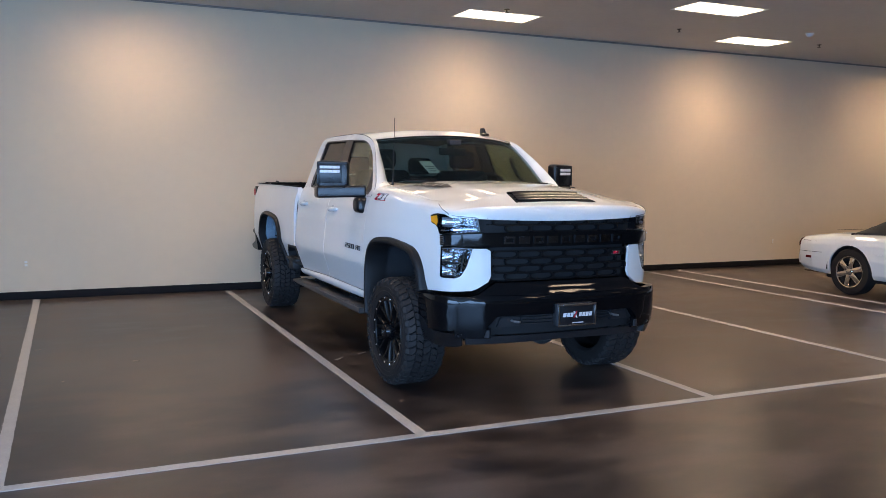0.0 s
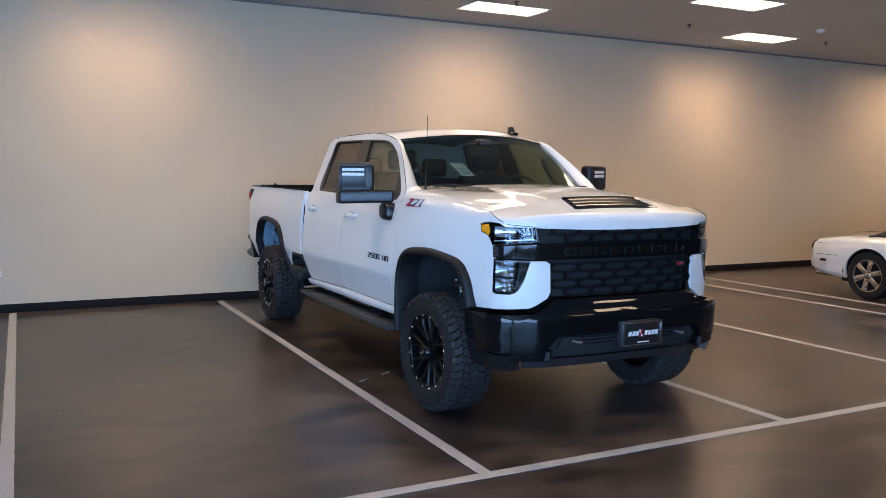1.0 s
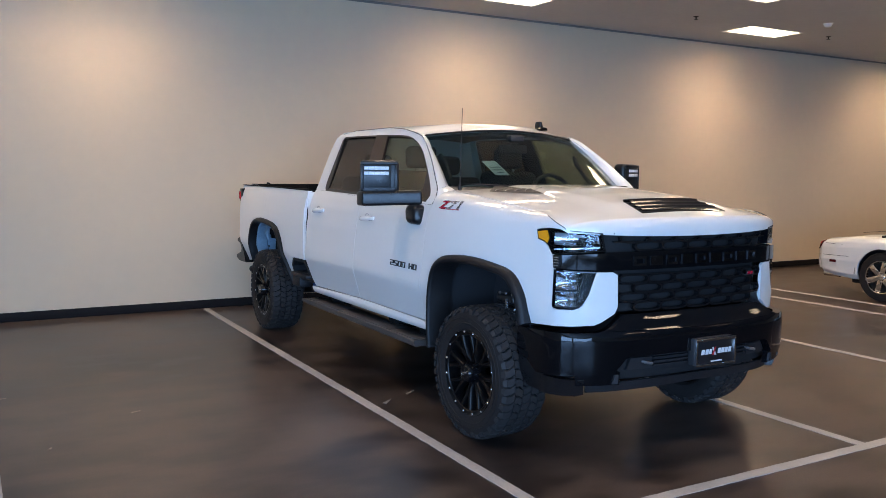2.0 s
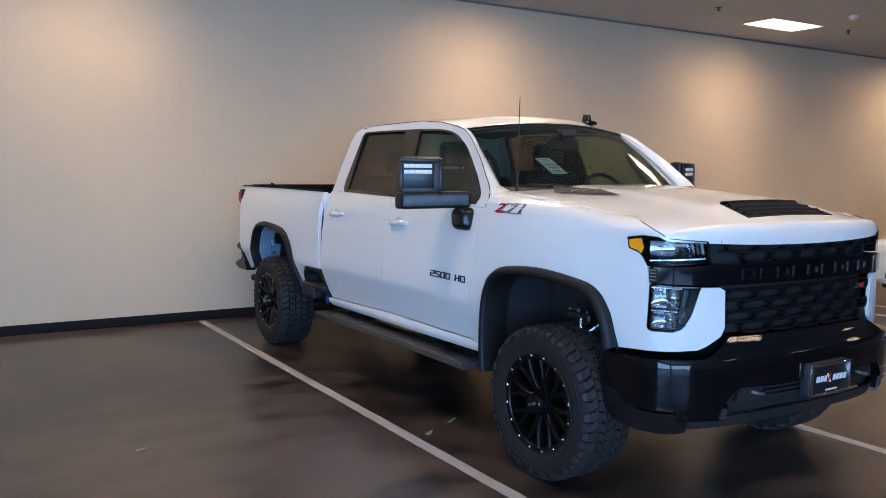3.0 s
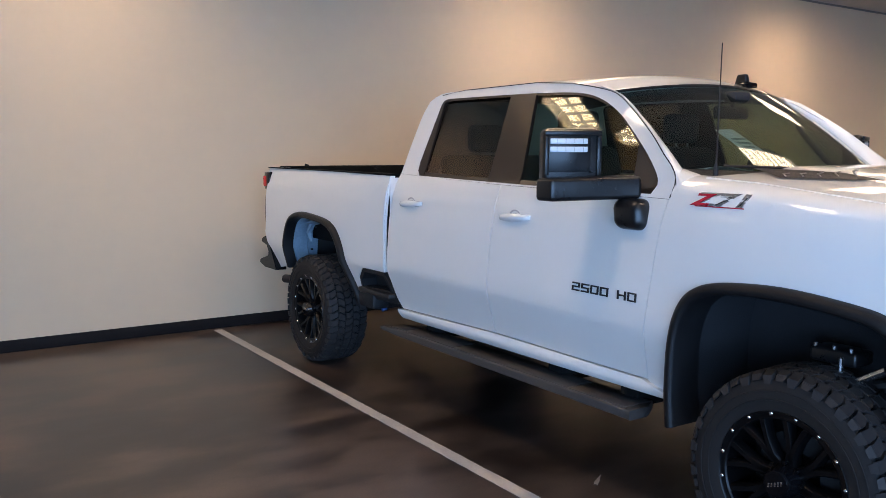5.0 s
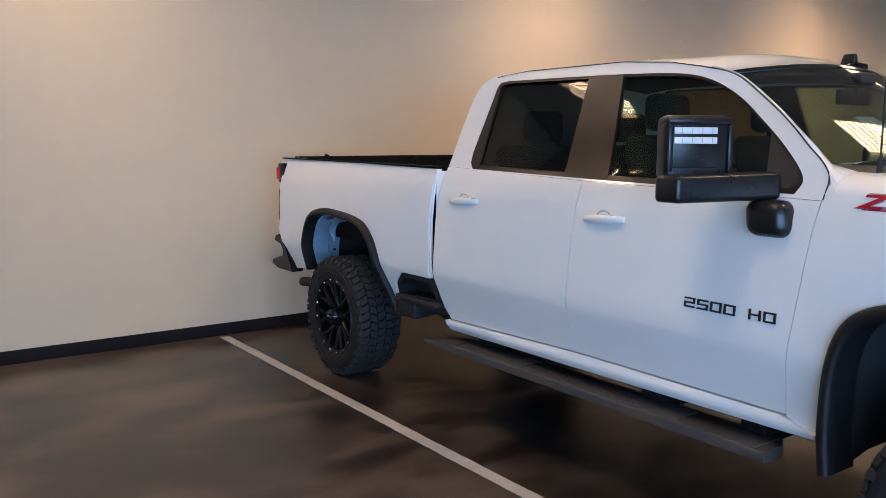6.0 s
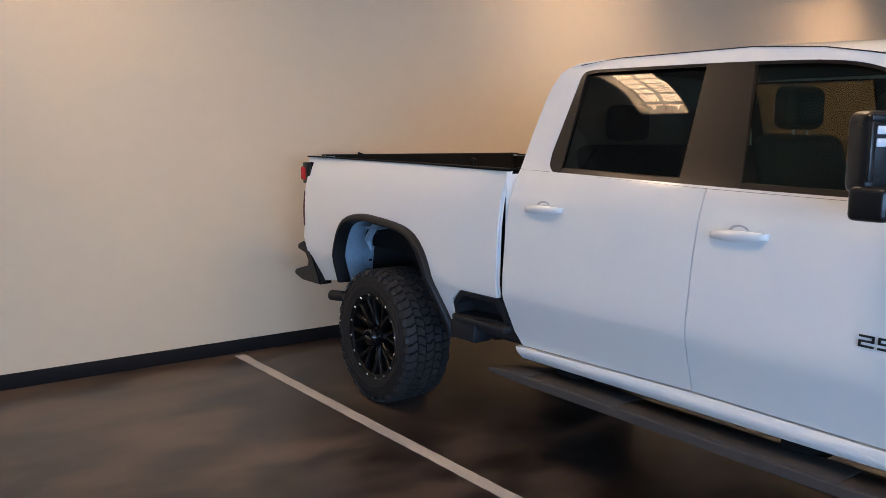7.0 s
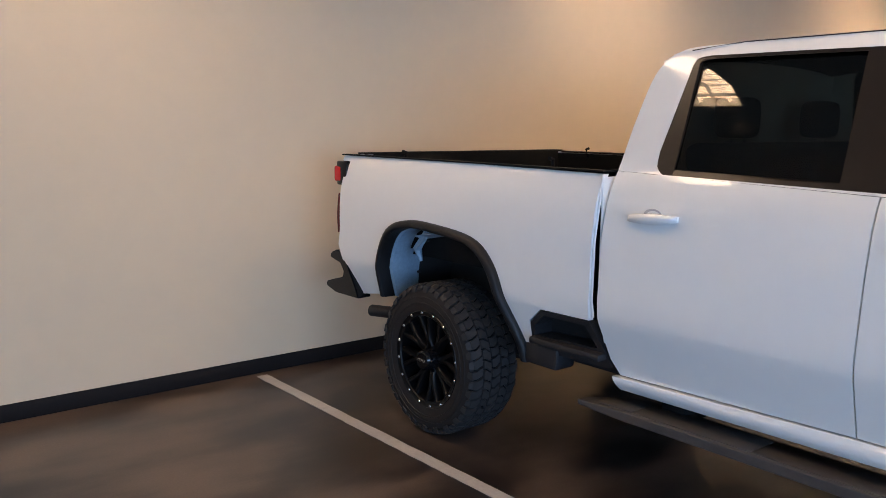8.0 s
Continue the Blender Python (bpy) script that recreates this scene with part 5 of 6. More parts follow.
def running_board(s):
    def body(a, b):
        y = 0.83 + 2.38 * a
        t = min(1, (3.21 - y) / 0.22)
        tf = min(1, (y - 0.825) / 0.06)
        w = (0.025 + 0.080 * max(0, t) ** 0.7) * (0.55 + 0.45 * tf)
        c = 2 * math.pi * b
        e = lambda v: math.copysign(abs(v) ** 0.22, v)
        return Vector((s * (0.978 - w + w * e(math.cos(c))), y, 0.459 + (0.024 * min(1, 0.5 + 0.5 * t)) * e(math.sin(c))))

    bm = grid_sheet(body, 40, 20)
    bmesh.ops.remove_doubles(bm, verts=bm.verts, dist=1e-4)
    bmesh.ops.holes_fill(bm, edges=[e for e in bm.edges if e.is_boundary], sides=60)
    rb = part("running_board", bm, BOARD, truck, "dark plastic running board", 45)
    for y0, y1 in ((0.88, 1.27), (1.285, 2.32), (2.335, 2.90), (2.915, 3.10)):
        a, b = sorted((s * (0.795 if y0 < 2.8 else 0.86), s * 0.962))
        part("step_pad", box(a, b, y0, y1, 0.480, 0.487, 0.003), BOARD, rb, "ribbed grey step pad")
    for y in (0.99, 1.54, 2.80):
        a, b = sorted((s * 0.60, s * 0.83))
        part("bracket", box(a, b, y - 0.065, y + 0.065, 0.44, 0.60, 0.02), MATT_BLACK, rb)


for s in (-1, 1):
    running_board(s)

# badges


def lettering(text, width, height, depth, shear=0.0, bold=-0.018):
    c = bpy.data.curves.new("lettering", "FONT")
    c.body, c.size, c.extrude, c.shear, c.align_x = text, 1.0, 0.5, shear, "LEFT"
    c.offset = bold
    ob = bpy.data.objects.new("lettering", c)
    scene.collection.objects.link(ob)
    bpy.context.view_layer.update()
    me = bpy.data.meshes.new_from_object(ob.evaluated_get(bpy.context.evaluated_depsgraph_get()))
    bpy.data.objects.remove(ob)
    bm = bmesh.new()
    bm.from_mesh(me)
    bpy.data.meshes.remove(me)
    lo = Vector([min(v.co[i] for v in bm.verts) for i in range(3)])
    hi = Vector([max(v.co[i] for v in bm.verts) for i in range(3)])
    for v in bm.verts:
        v.co = Vector(((v.co.x - lo.x) / (hi.x - lo.x) * width, (v.co.y - lo.y) / (hi.y - lo.y) * height, (v.co.z - lo.z) / (hi.z - lo.z) * depth))
    return bm


def on_side(bm, y, z, s, out=0.0):
    """Lays flat work on the body's side: its x runs towards the nose on the near flank."""
    for v in bm.verts:
        yy = y - v.co.x if s < 0 else y + v.co.x
        p = skin(U(yy), z + v.co.y, out + v.co.z)
        v.co = Vector((s * p.x, p.y, p.z))
    return bm


STROKES = {"2": "abged", "5": "afgcd", "0": "abcdef", "H": "bcefg", "D": "abcdef"}


def square_letter(ch, w=0.053, h=0.041, t=0.0068):
    """A squared raised letter built of straight strokes."""
    bm = bmesh.new()
    spans = {"a": (0, w, h - t, h), "d": (0, w, 0, t), "g": (0, w, (h - t) / 2, (h + t) / 2), "f": (0, t * 1.2, h / 2, h), "e": (0, t * 1.2, 0, h / 2), "b": (w - t * 1.2, w, h / 2, h), "c": (w - t * 1.2, w, 0, h / 2)}
    for k in STROKES[ch]:
        x0, x1, y0, y1 = spans[k]
        if ch == "D" and k in "ad":
            x1 -= 0.007
        add_box(bm, x0, x1, y0, y1, 0, 0.006)
    return bm


for s in (-1, 1):
    y0 = 1.247 if s < 0 else 0.822
    x = 0.0
    for ch in "2500 HD":
        if ch != " ":
            part("door_letter", on_side(square_letter(ch), y0 - x if s < 0 else y0 + x, 0.990, s, 0.0), LETTER_CHROME, truck, tidy=False)
        x += 0.050 if ch == " " else 0.066
    y0 = 0.560 if s < 0 else 0.262
    b = part("fender_badge", on_side(lettering("Z71", 0.300, 0.056, 0.004, 0.25, 0.035), y0, 1.443, s, 0.0005), SILVER, truck, "red and silver slanted badge", tidy=False)
    b2 = on_side(lettering("Z", 0.125, 0.048, 0.003, 0.25, 0.03), y0 - 0.004 if s < 0 else y0 + 0.004, 1.446, s, 0.004)
    part("badge_red", b2, BADGE_RED, b, "red badge letter", tidy=False)
    b3 = on_side(lettering("71", 0.15, 0.034, 0.002, 0.25, -0.03), y0 - 0.135 if s < 0 else y0 + 0.135, 1.451, s, 0.004)
    part("badge_dark", b3, GREY_PLASTIC, b, "", tidy=False)
    u0, u1 = (0.53, 0.285)
    part("badge_line", panel([(U(u0), 1.440), (U(u1 - 0.005), 1.440), (U(u1), 1.4445), (U(u0), 1.4445)], off_skin(0.004), 0.003, side=s), BADGE_RED, b)

# ---- tail ----
part("tailgate", grid_sheet(lambda a, b: Vector(((2 * a - 1) * 0.86, 5.235 + 0.02 * math.sin(math.pi * b), 0.86 + 0.665 * b)), 10, 8, Vector((0, -0.05, 0))), PAINT, truck)
part("tailgate_liner", box(-0.80, 0.80, 5.168, 5.180, 0.985, 1.526), MATT_BLACK, truck)
part("tailgate_cap", box(-0.86, 0.86, 5.175, 5.265, 1.522, 1.534, 0.005), MATT_BLACK, truck)
part("bed_floor", box(-0.80, 0.80, 3.18, 5.25, 0.94, 0.98), MATT_BLACK, truck)
part("bed_front", box(-0.83, 0.83, 3.165, 3.20, 0.94, 1.518, 0.004), MATT_BLACK, truck)
for y in (3.62, 4.86):
    for s in (-1, 1):
        part("tie_down", tube([(s * 0.80, y, 1.49), (s * 0.775, y, 1.50), (s * 0.775, y, 1.545), (s * 0.80, y, 1.55)], 0.010, 8), MATT_BLACK, truck)
for s in (-1, 1):
    a, b = sorted((s * 0.82, s * 0.985))
    tl = part("tail_light", box(a, b, 5.262, 5.345, 1.352, 1.452, 0.016, 3), RED, truck, "red tail light with smoked lower half")
    part("light_surround", box(a + 0.004, b - 0.002, 5.20, 5.318, 1.330, 1.482, 0.012), GLOSS_BLACK, tl)
    part("light_spine", box(min(s * 0.93, s * 0.972), max(s * 0.93, s * 0.972), 5.225, 5.275, 1.03, 1.34, 0.008), GLOSS_BLACK, tl)
    part("lower_lens", grid_sheet(lambda p, q: Vector((s * (0.82 + 0.160 * p), 5.318 - 0.012 * q - 0.012 * p ** 3 + 0.014 * math.sin(math.pi * q), 1.03 + 0.25 * q)), 6, 8, Vector((0, -0.05, 0))), DARK_RED, tl)
    part("reverse_lens", box(s * 0.90 - 0.04, s * 0.90 + 0.04, 5.31, 5.325, 1.16, 1.22, 0.004), DIODE, tl)
    # bumper end with its corner foothold
    bm = bmesh.new()
    prof = [(5.245, 0.915), (5.30, 0.92), (5.372, 0.895), (5.38, 0.862), (5.262, 0.838), (5.222, 0.790), (5.235, 0.752), (5.33, 0.728), (5.43, 0.700), (5.43, 0.668), (5.32, 0.640), (5.05, 0.640), (5.08, 0.70), (5.18, 0.84)]
    f = [bm.verts.new((s * 0.995, y, z)) for y, z in prof]
    r = bmesh.ops.extrude_face_region(bm, geom=[bm.faces.new(f)])
    bmesh.ops.translate(bm, vec=(-s * 0.10, 0.01, 0), verts=[v for v in r["geom"] if isinstance(v, bmesh.types.BMVert)])
    bmesh.ops.bevel(bm, geom=list(bm.edges), offset=0.006, segments=2, affect="EDGES")
    part("bumper_end", bm, GLOSS_BLACK, truck, "gloss black rear bumper end")
part("rear_bumper", box(-0.86, 0.86, 5.24, 5.40, 0.68, 0.88, 0.02, 3), GLOSS_BLACK, truck)
part("exhaust_tip", tube([(-0.84, 4.55, 0.60), (-0.91, 4.80, 0.585), (-0.945, 4.97, 0.575)], 0.036, 16), DARK, truck, "black exhaust tip")

# ---- underside ----
for s in (-1, 1):
    part("chassis_rail", box(s * 0.42 - 0.05, s * 0.42 + 0.05, -0.75, 5.3, 0.52, 0.70, 0.01), DARK, truck)
    part("shock_absorber", tube([(s * 0.60, 3.86, 0.43), (s * 0.605, 3.90, 0.52)], 0.024, 12), BLUE, truck, "blue shock absorber")
    part("shock_body", tube([(s * 0.605, 3.90, 0.52), (s * 0.62, 4.0, 0.78)], 0.03, 12), DARK, truck)
    part("leaf_spring", tube([(s * 0.56, 3.55, 0.55), (s * 0.56, 4.0, 0.44), (s * 0.56, 4.32, 0.41), (s * 0.56, 4.7, 0.46), (s * 0.56, 5.05, 0.58)], 0.034, 6), DARK, truck)
    part("upper_arm", tube([(s * 0.52, -0.24, 0.79), (s * 0.70, -0.05, 0.74), (s * 0.55, 0.18, 0.79)], 0.026, 8), DARK, truck)
    knuckle = part("knuckle", tube([(s * 0.72, -0.03, 0.30), (s * 0.72, -0.03, 0.62), (s * 0.70, -0.05, 0.76)], [0.06, 0.045, 0.03], 10), DARK, truck)
    part("ball_joint", tube([(s * 0.705, 0.0, 0.76), (s * 0.705, 0.0, 0.84)], [0.03, 0.018], 10), STEEL, knuckle)
    part("link_rod", tube([(s * 0.77, -0.105, 0.790), (s * 0.79, -0.255, 0.880)], 0.016, 8), SILVER, truck, "bright steel link rod")
    part("link_bolt", tube([(s * 0.79, -0.075, 0.825), (s * 0.79, -0.075, 0.89)], 0.010, 8), SILVER, truck)
    part("hose_bracket", box(min(s * 0.66, s * 0.78), max(s * 0.66, s * 0.78), -0.13, 0.07, 0.855, 0.915, 0.016, 3), MIRROR_BLACK, truck)
    for y in (-0.10, -0.03, 0.05):
        part("bracket_bolt", tube([(s * 0.765, y, 0.912), (s * 0.765, y, 0.926)], 0.009, 8), SILVER, truck)
    # pressed inner panel behind the rear wheel
    part("inner_brace", tube([(s * 0.90, 4.46, 1.12), (s * 0.89, 4.58, 1.00), (s * 0.885, 4.55, 0.93)], [0.03, 0.026, 0.01], 6), GALV, truck)
    part("inner_lip", grid_sheet(lambda a, b: Vector((s * (0.945 - 0.07 * b), 3.98 + 0.55 * a, 1.085 + 0.045 * math.sin(math.pi * (0.2 + 0.8 * a)) - 0.02 * b)), 12, 3, Vector((0, 0, -0.006))), GALV, truck)
    for y, z in ((4.62, 0.98), (4.60, 0.86), (4.52, 1.05)):
        part("rivet", tube([(s * 0.855, y, z), (s * 0.872, y, z)], 0.008, 8), DARK, truck)
    # mud guard under the cab corner
    part("cab_mount", box(s * 0.58 - 0.06, s * 0.58 + 0.06, 3.0, 3.6, 0.50, 0.62, 0.02), DARK, truck)
    part("mud_guard", box(min(s * 0.80, s * 0.935), max(s * 0.80, s * 0.935), 3.40, 3.63, 0.545, 0.655, 0.02), TRIM, truck)
part("front_axle", tube([(-0.72, 0.0, 0.36), (0.72, 0.0, 0.36)], 0.06, 12), DARK, truck)
part("rear_axle", tube([(-0.75, 4.32, 0.42), (0.75, 4.32, 0.42)], 0.065, 12), DARK, truck)
part("differential", tube([(-0.16, 4.32, 0.42), (-0.05, 4.32, 0.42), (0.10, 4.32, 0.42), (0.2, 4.32, 0.42)], [0.08, 0.17, 0.17, 0.08], 16), DARK, truck)
part("floor_pan", box(-0.86, 0.86, 0.62, 3.10, 0.60, 0.68, 0.02), DARK, truck)
part("engine_block", box(-0.44, 0.44, -0.70, 0.62, 0.55, 1.30, 0.04), DARK, truck)
part("skid_plate", box(-0.45, 0.45, -0.78, -0.1, 0.47, 0.50, 0.01), DARK, truck)
part("rear_diff_cover", tube([(0.02, 4.46, 0.42), (0.02, 4.52, 0.42)], [0.12, 0.06], 14), STEEL, truck)
part("front_diff_cover", tube([(0.28, -0.12, 0.37), (0.28, -0.20, 0.37)], [0.13, 0.08], 14), STEEL, truck)

# ---- cab inside ----


def seat(x, y, width, tall=0.66):
    st = part("seat", box(x - width / 2, x + width / 2, y - 0.30, y + 0.22, 0.92, 1.10, 0.05, 3), SEAT, truck, "black cloth seat")
    bm = bmesh.new()
    add_box(bm, x - width / 2, x + width / 2, y + 0.20, y + 0.34, 1.04, 1.04 + tall, 0.06, 4)
    for v in bm.verts:
        v.co.y += (v.co.z - 1.04) * 0.22
    part("backrest", bm, SEAT, st)
    n = 1 if width < 0.8 else 2
    for i in range(n):
        cx = x + (0 if n == 1 else (-0.36, 0.36)[i])
        bm = bmesh.new()
        add_box(bm, cx - 0.13, cx + 0.13, y + 0.36, y + 0.47, 1.06 + tall, 1.245 + tall, 0.045, 4)
        part("headrest", bm, SEAT, st)
        for d in (-0.05, 0.05):
            part("headrest_post", tube([(cx + d, y + 0.40, 1.0 + tall), (cx + d, y + 0.41, 1.09 + tall)], 0.007, 8), STEEL, st)


seat(-0.42, 1.45, 0.54)
seat(0.42, 1.45, 0.54)
seat(0.0, 2.46, 1.42, 0.60)
part("dashboard", grid_sheet(lambda a, b: Vector(((2 * a - 1) * 0.80, 0.62 + 0.42 * b + 0.12 * (2 * a - 1) ** 2, 1.535 + 0.035 * math.sin(math.pi * b) - 0.03 * b)), 20, 8, Vector((0, 0.02, -0.30))), DASH, truck)
part("console", box(-0.14, 0.14, 0.95, 1.75, 0.85, 1.18, 0.04), DASH, truck)
sw = [Vector((0.42 + 0.19 * math.cos(2 * math.pi * k / 28), 1.16 + 0.19 * math.sin(2 * math.pi * k / 28) * 0.42, 1.50 + 0.19 * math.sin(2 * math.pi * k / 28) * 0.9)) for k in range(29)]
wheel_ob = part("steering_wheel", tube(sw, 0.016, 8), DASH, truck, "black steering wheel")
part("wheel_hub", tube([(0.42, 1.11, 1.49), (0.42, 1.16, 1.50)], [0.06, 0.075], 14), DASH, wheel_ob)
for d in ((0.18, 0), (-0.18, 0), (0, -0.16)):
    part("wheel_spoke", tube([(0.42, 1.15, 1.50), (0.42 + d[0], 1.16 + d[1] * 0.42, 1.50 + d[1] * 0.9)], 0.014, 6), DASH, wheel_ob)
part("rear_view_mirror", box(-0.13, 0.13, 1.12, 1.15, 1.84, 1.91, 0.012), DASH, truck)
part("mirror_stem", tube([(0, 1.13, 1.90), (0, 1.10, 1.985)], 0.012, 8), DASH, truck)
part("camera_pod", box(-0.06, 0.06, 1.06, 1.14, 1.93, 1.985, 0.012), DASH, truck)
part("headliner", grid_sheet(lambda a, b: roof_point(0.06 + 0.88 * a, 0.04 + 0.92 * b) + Vector((0, 0, -0.05)), 12, 12, Vector((0, 0, -0.01))), surface("dark_headliner", (0.07, 0.065, 0.06), 0.9), truck)
for s in (-1, 1):
    part("grab_handle", tube([(s * 0.66, 0.98, 1.60), (s * 0.615, 0.99, 1.64), (s * 0.595, 1.10, 1.76), (s * 0.615, 1.16, 1.82)], 0.016, 8), DASH, truck)
    part("door_card", box(min(s * 0.79, s * 0.84), max(s * 0.79, s * 0.84), 0.80, 3.02, 0.70, 1.44, 0.02), DASH, truck)
# paper tag inside the screen and a sheet on the dash
tag = part("price_tag", grid_sheet(lambda a, b: screen(0.232 + 0.068 * a - 0.028 * b, 0.215 + 0.22 * b) + Vector((0, 0.006, -0.006)), 4, 4, Vector((0, 0.001, -0.001))), PAPER, truck, "white paper tag taped inside the screen")
for i in range(3):
    part("print_bar", grid_sheet(lambda a, b: screen(0.242 + (0.035 + 0.008 * i) * a - 0.008 * i, 0.24 + 0.04 * i + 0.012 * b) + Vector((0, 0.002, -0.002)), 2, 2, Vector((0, 0.001, -0.001))), INK, tag)
part("dash_paper", grid_sheet(lambda a, b: Vector((-0.66 + 0.30 * a, 0.72 + 0.18 * b - 0.03 * a, 1.592 - 0.02 * b + 0.01 * math.sin(5 * a))), 6, 4, Vector((0, 0, -0.002))), PAPER, truck, "white paper sheet on the dash")

# ---- white convertible in the next bays, tail to the wall ----
CAR_X, CAR_Y = 7.85, 2.44
car = thing("convertible_car", "white two-seat convertible with black soft top and chrome wheels", "car", m=pose(CAR_X, CAR_Y, 0))
CW = 0.90


def car_half(y):
    """Half width along the body; local y = 0 at the rear axle, tail at y = 1.2, nose at y = -3.55."""
    return float(np.interp(y, [-3.6, -3.45, -3.1, -2.5, -1.2, 0.0, 0.7, 1.0, 1.14, 1.2], [0.45, 0.66, 0.80, 0.87, CW, CW, 0.85, 0.76, 0.62, 0.45]))


def car_top(y):
    return float(np.interp(y, [-3.6, -3.4, -2.6, -1.6, -0.6, 0.0, 0.5, 0.95, 1.13, 1.2], [0.60, 0.70, 0.82, 0.87, 0.88, 0.875, 0.855, 0.80, 0.72, 0.62]))


def car_low(y):
    return float(np.interp(y, [-3.6, -3.3, -2.9, 0.5, 0.8, 1.15, 1.2], [0.40, 0.28, 0.24, 0.26, 0.28, 0.34, 0.42]))


SEC_K = [0, 0.12, 0.35, 0.6, 0.70, 0.77, 0.84, 0.92, 1.0]
SEC_X = [0.90, 0.955, 1.0, 0.992, 0.965, 0.91, 0.80, 0.45, 0.0]
SEC_Z = [0.0, 0.10, 0.42, 0.74, 0.88, 0.95, 0.985, 1.0, 1.0]


def car_body(a, b):
    """Cross-sections from one sill over the deck to the other."""
    y = -3.6 + 4.8 * a
    s, w, t, l = 2 * b - 1, car_half(y), car_top(y), car_low(y)
    k = 1 - abs(s)
    return Vector((math.copysign(w * float(np.interp(k, SEC_K, SEC_X)), s), y, l + (t - l) * float(np.interp(k, SEC_K, SEC_Z)) + 0.02 * k ** 6))


bm = grid_sheet(car_body, 260, 110)
# wheel openings, their rims drawn to a circle
ARCH_R = 0.372
for wy in (0.0, -2.72):
    inside = [f for f in bm.faces if math.hypot(f.calc_center_median().y - wy, f.calc_center_median().z - 0.345) < ARCH_R and abs(f.calc_center_median().x) > 0.55 and f.calc_center_median().z < 0.75]
    bmesh.ops.delete(bm, geom=inside, context="FACES")
    for v in bm.verts:
        d = math.hypot(v.co.y - wy, v.co.z - 0.345)
        if v.is_boundary and d < ARCH_R + 0.05 and v.co.z > 0.27:
            v.co.y, v.co.z = wy + (v.co.y - wy) * ARCH_R / d, 0.345 + (v.co.z - 0.345) * ARCH_R / d
r = bmesh.ops.extrude_edge_only(bm, edges=[e for e in bm.edges if e.is_boundary])
for g in r["geom"]:
    if isinstance(g, bmesh.types.BMVert):
        g.co.x *= 0.965
part("body", bm, PAINT, car, sharp=60)
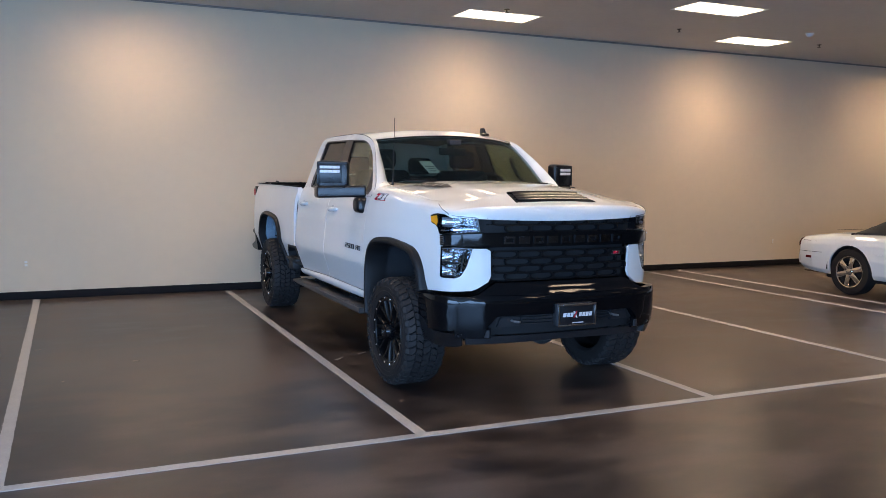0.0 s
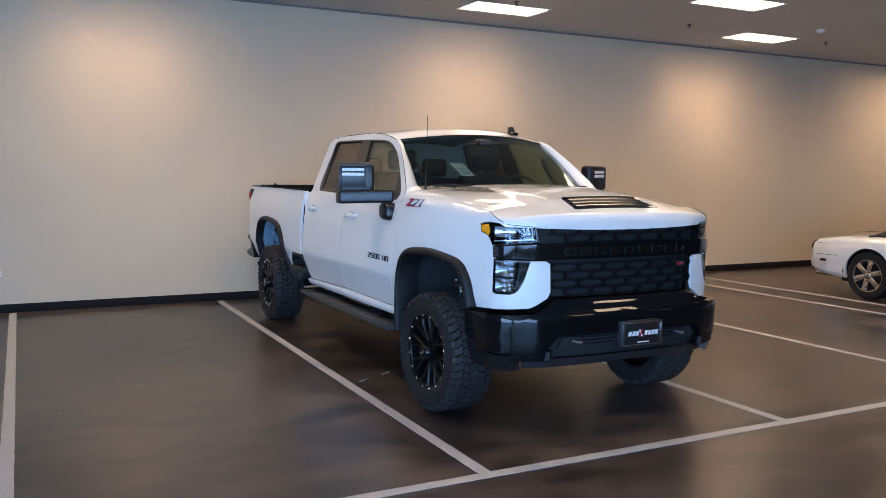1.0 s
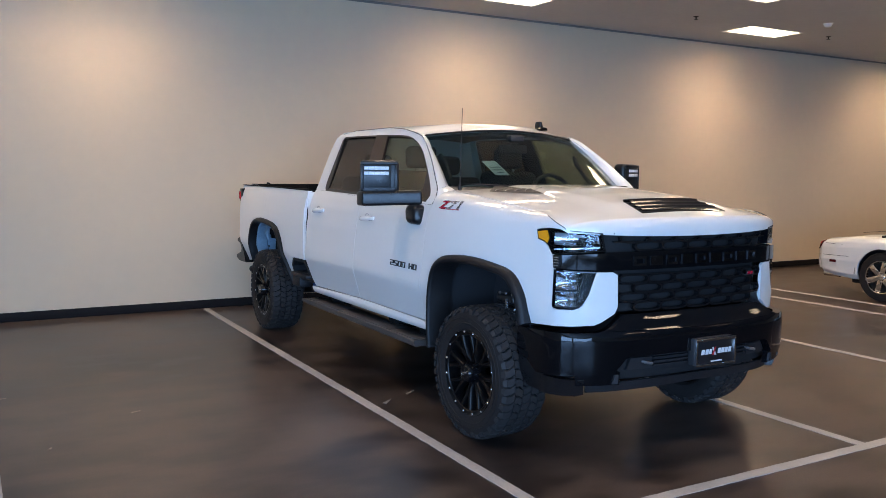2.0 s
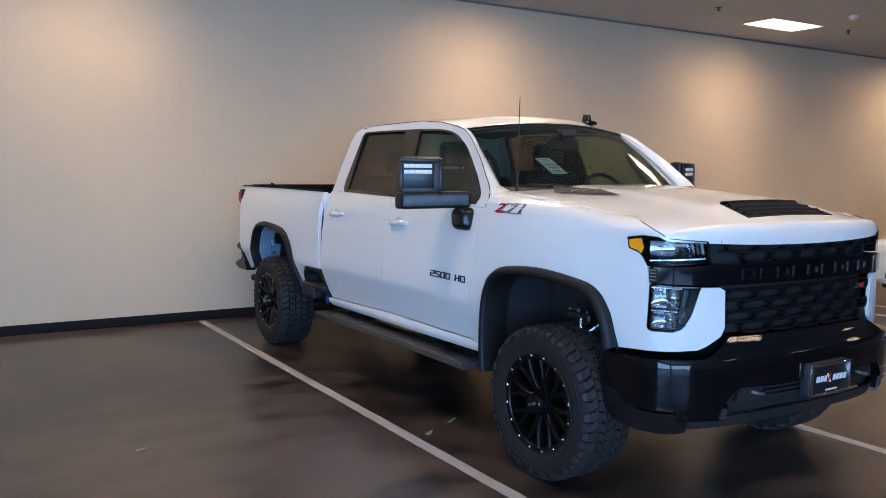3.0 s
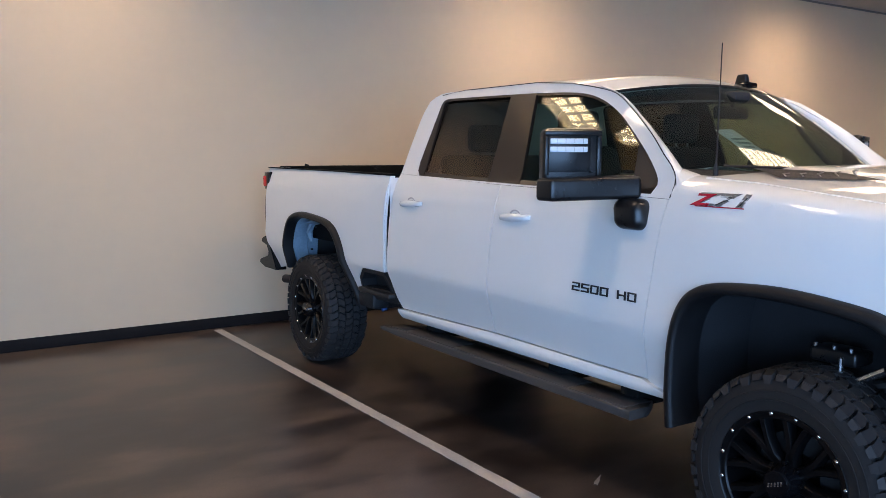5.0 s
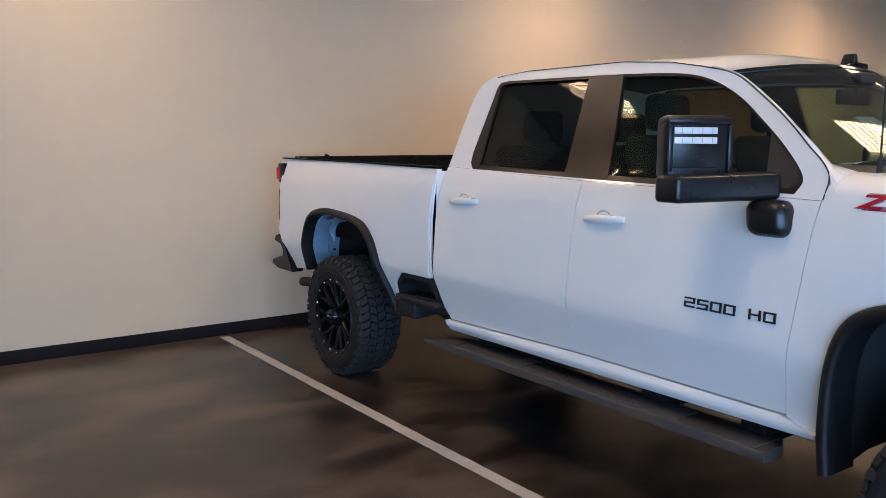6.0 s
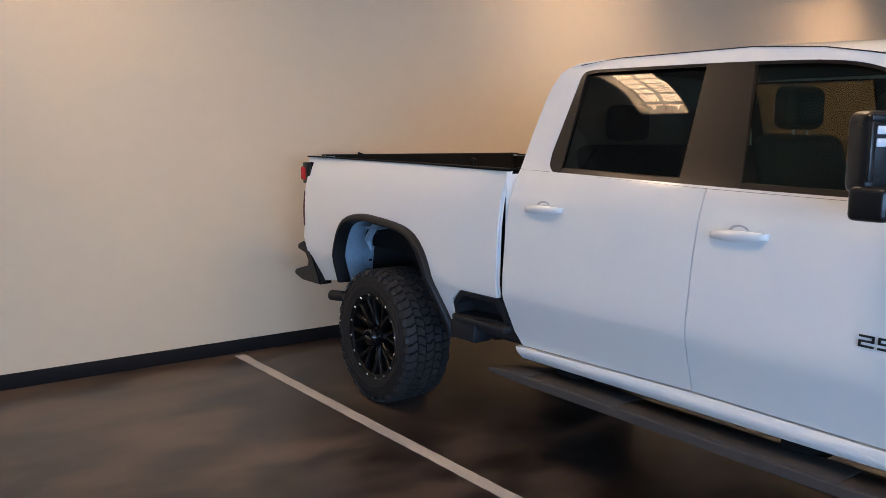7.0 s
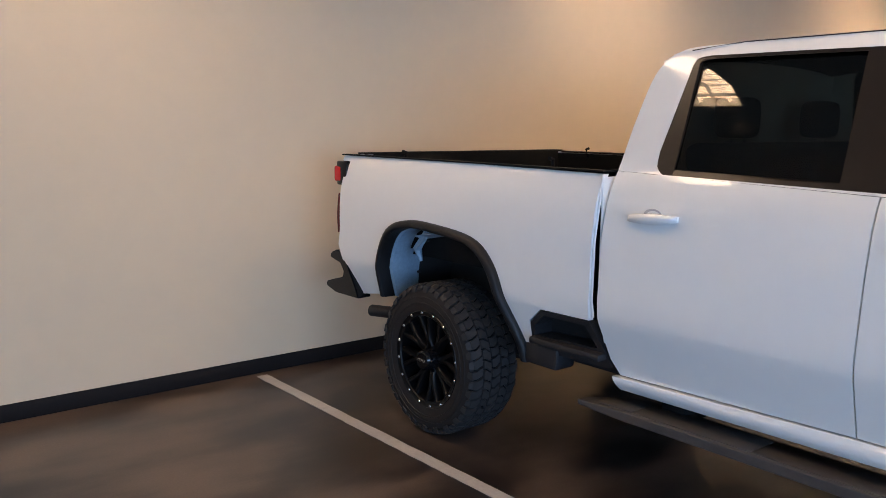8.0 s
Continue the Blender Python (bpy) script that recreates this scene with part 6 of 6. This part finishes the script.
for s in (-1, 1):
    for wy in (0.0, -2.72):
        m = pose(s * 0.880, wy, 0, 0, 0, 0 if s < 0 else 180)
        rim = cached("car_wheel", lambda: lathe([(0.02, 0.232), (0.010, 0.226), (0.012, 0.214), (0.035, 0.204)], 40), CHROME, car, m @ pose(0, 0, 0.335), "chrome six-spoke wheel")
        cached("car_drum", lambda: lathe([(0.034, 0.205), (0.12, 0.19), (0.12, 0.0)], 32), DARK, rim)
        cached("car_tyre", lambda: lathe([(0.04, 0.218), (0.006, 0.235), (0.0, 0.27), (0.010, 0.318), (0.04, 0.336), (0.19, 0.336), (0.22, 0.31), (0.22, 0.22)], 48), RUBBER, rim)
        for i in range(6):
            cached("car_spoke", lambda: box(0.010, 0.05, -0.040, 0.040, 0.03, 0.212, 0.014), CHROME, rim, pose(0, 0, 0, 60 * i + 12))
        cached("centre_cap", lambda: lathe([(0.05, 0.05), (0.0, 0.045), (-0.004, 0.03), (-0.006, 0.0)], 20), CHROME, rim)
    bm = bmesh.new()
    rows = []
    for wy in (0.0,):
        for k in range(19):
            a = math.pi * k / 18
            rows.append([bm.verts.new((s * x, wy + 0.41 * math.cos(a), 0.335 + 0.41 * math.sin(a) * 0.98)) for x in (0.86, 0.60)])
    for p, q in zip(rows, rows[1:]):
        bm.faces.new((p[0], p[1], q[1], q[0]))
    bm.faces.new([r[1] for r in rows])
    part("wheel_liner", bm, DARK, car)
    part("side_marker", box(min(s * 0.845, s * 0.86), max(s * 0.845, s * 0.86), 0.70, 0.80, 0.475, 0.512, 0.006), DARK_RED, car, "small dark red side marker")
    part("tail_light", tube([(s * 0.42, 1.12, 0.66), (s * 0.42, 1.215, 0.65)], 0.085, 20), RED, car, "round red tail light")
    part("tail_corner_lens", tube([Vector((s * abs(p.x), p.y, p.z)) for p in (car_body((y + 3.6) / 4.8, 1 - k / 2) for y, k in ((1.13, 0.62), (1.08, 0.68), (1.02, 0.73), (0.97, 0.77)))], [0.012, 0.022, 0.020, 0.008], 8), DARK_RED, car)
    part("bumper_seam", tube([(s * (car_half(y) + 0.0015), y, 0.565 + 0.02 * (1.12 - y)) for y in (0.50, 0.65, 0.80, 0.95, 1.06)], 0.0035, 6), GREY_PLASTIC, car)
    part("bumper_seam", tube([(s * (car_half(y) - 0.02), y, 0.735) for y in (0.62, 0.78, 0.93)], 0.003, 6), GREY_PLASTIC, car)
    part("body_crease", tube([(s * (car_half(y) + 0.001), y, 0.62) for y in (-2.2, -1.2, -0.45)], 0.006, 6), PAINT, car)
# soft top, glass and bumper
part("soft_top", grid_sheet(lambda a, b: Vector(((2 * b - 1) * (0.74 - 0.14 * math.sin(math.pi * a)), -1.85 + 1.95 * a, 0.89 + 0.42 * math.sin(math.pi * min(1, 0.12 + a * 0.88)) ** 0.8 * (1 - (2 * b - 1) ** 4 * 0.92))), 24, 16, Vector((0, 0, -0.03))), CANVAS, car, "black canvas soft top")
part("windscreen", grid_sheet(lambda a, b: Vector(((2 * a - 1) * (0.72 - 0.12 * b), -2.15 + 0.50 * b + 0.10 * (2 * a - 1) ** 2, 0.90 + 0.40 * b)), 10, 6, Vector((0, 0.004, 0))), SIDE_TINT, car)
part("boot_seam", tube([(x, 0.45 + 0.03 * math.cos(2 * x), 0.91) for x in (-0.6, -0.3, 0, 0.3, 0.6)], 0.003, 6), DARK, car)
part("underbody", box(-0.70, 0.70, -3.2, 0.55, 0.19, 0.29, 0.03), DARK, car)
part("rear_valance", box(-0.55, 0.55, 0.55, 1.08, 0.29, 0.34, 0.02), DARK, car)
part("rear_bumper", grid_sheet(lambda a, b: Vector((0.70 * math.sin((2 * a - 1) * 1.35) / math.sin(1.35), 1.18 - 0.16 * (2 * a - 1) ** 4 + 0.02 * math.sin(math.pi * b), 0.36 + 0.20 * b)), 16, 5, Vector((0, -0.05, 0))), PAINT, car)
part("exhaust", tube([(-0.45, 0.9, 0.25), (-0.45, 1.15, 0.25)], 0.035, 12), CHROME, car)
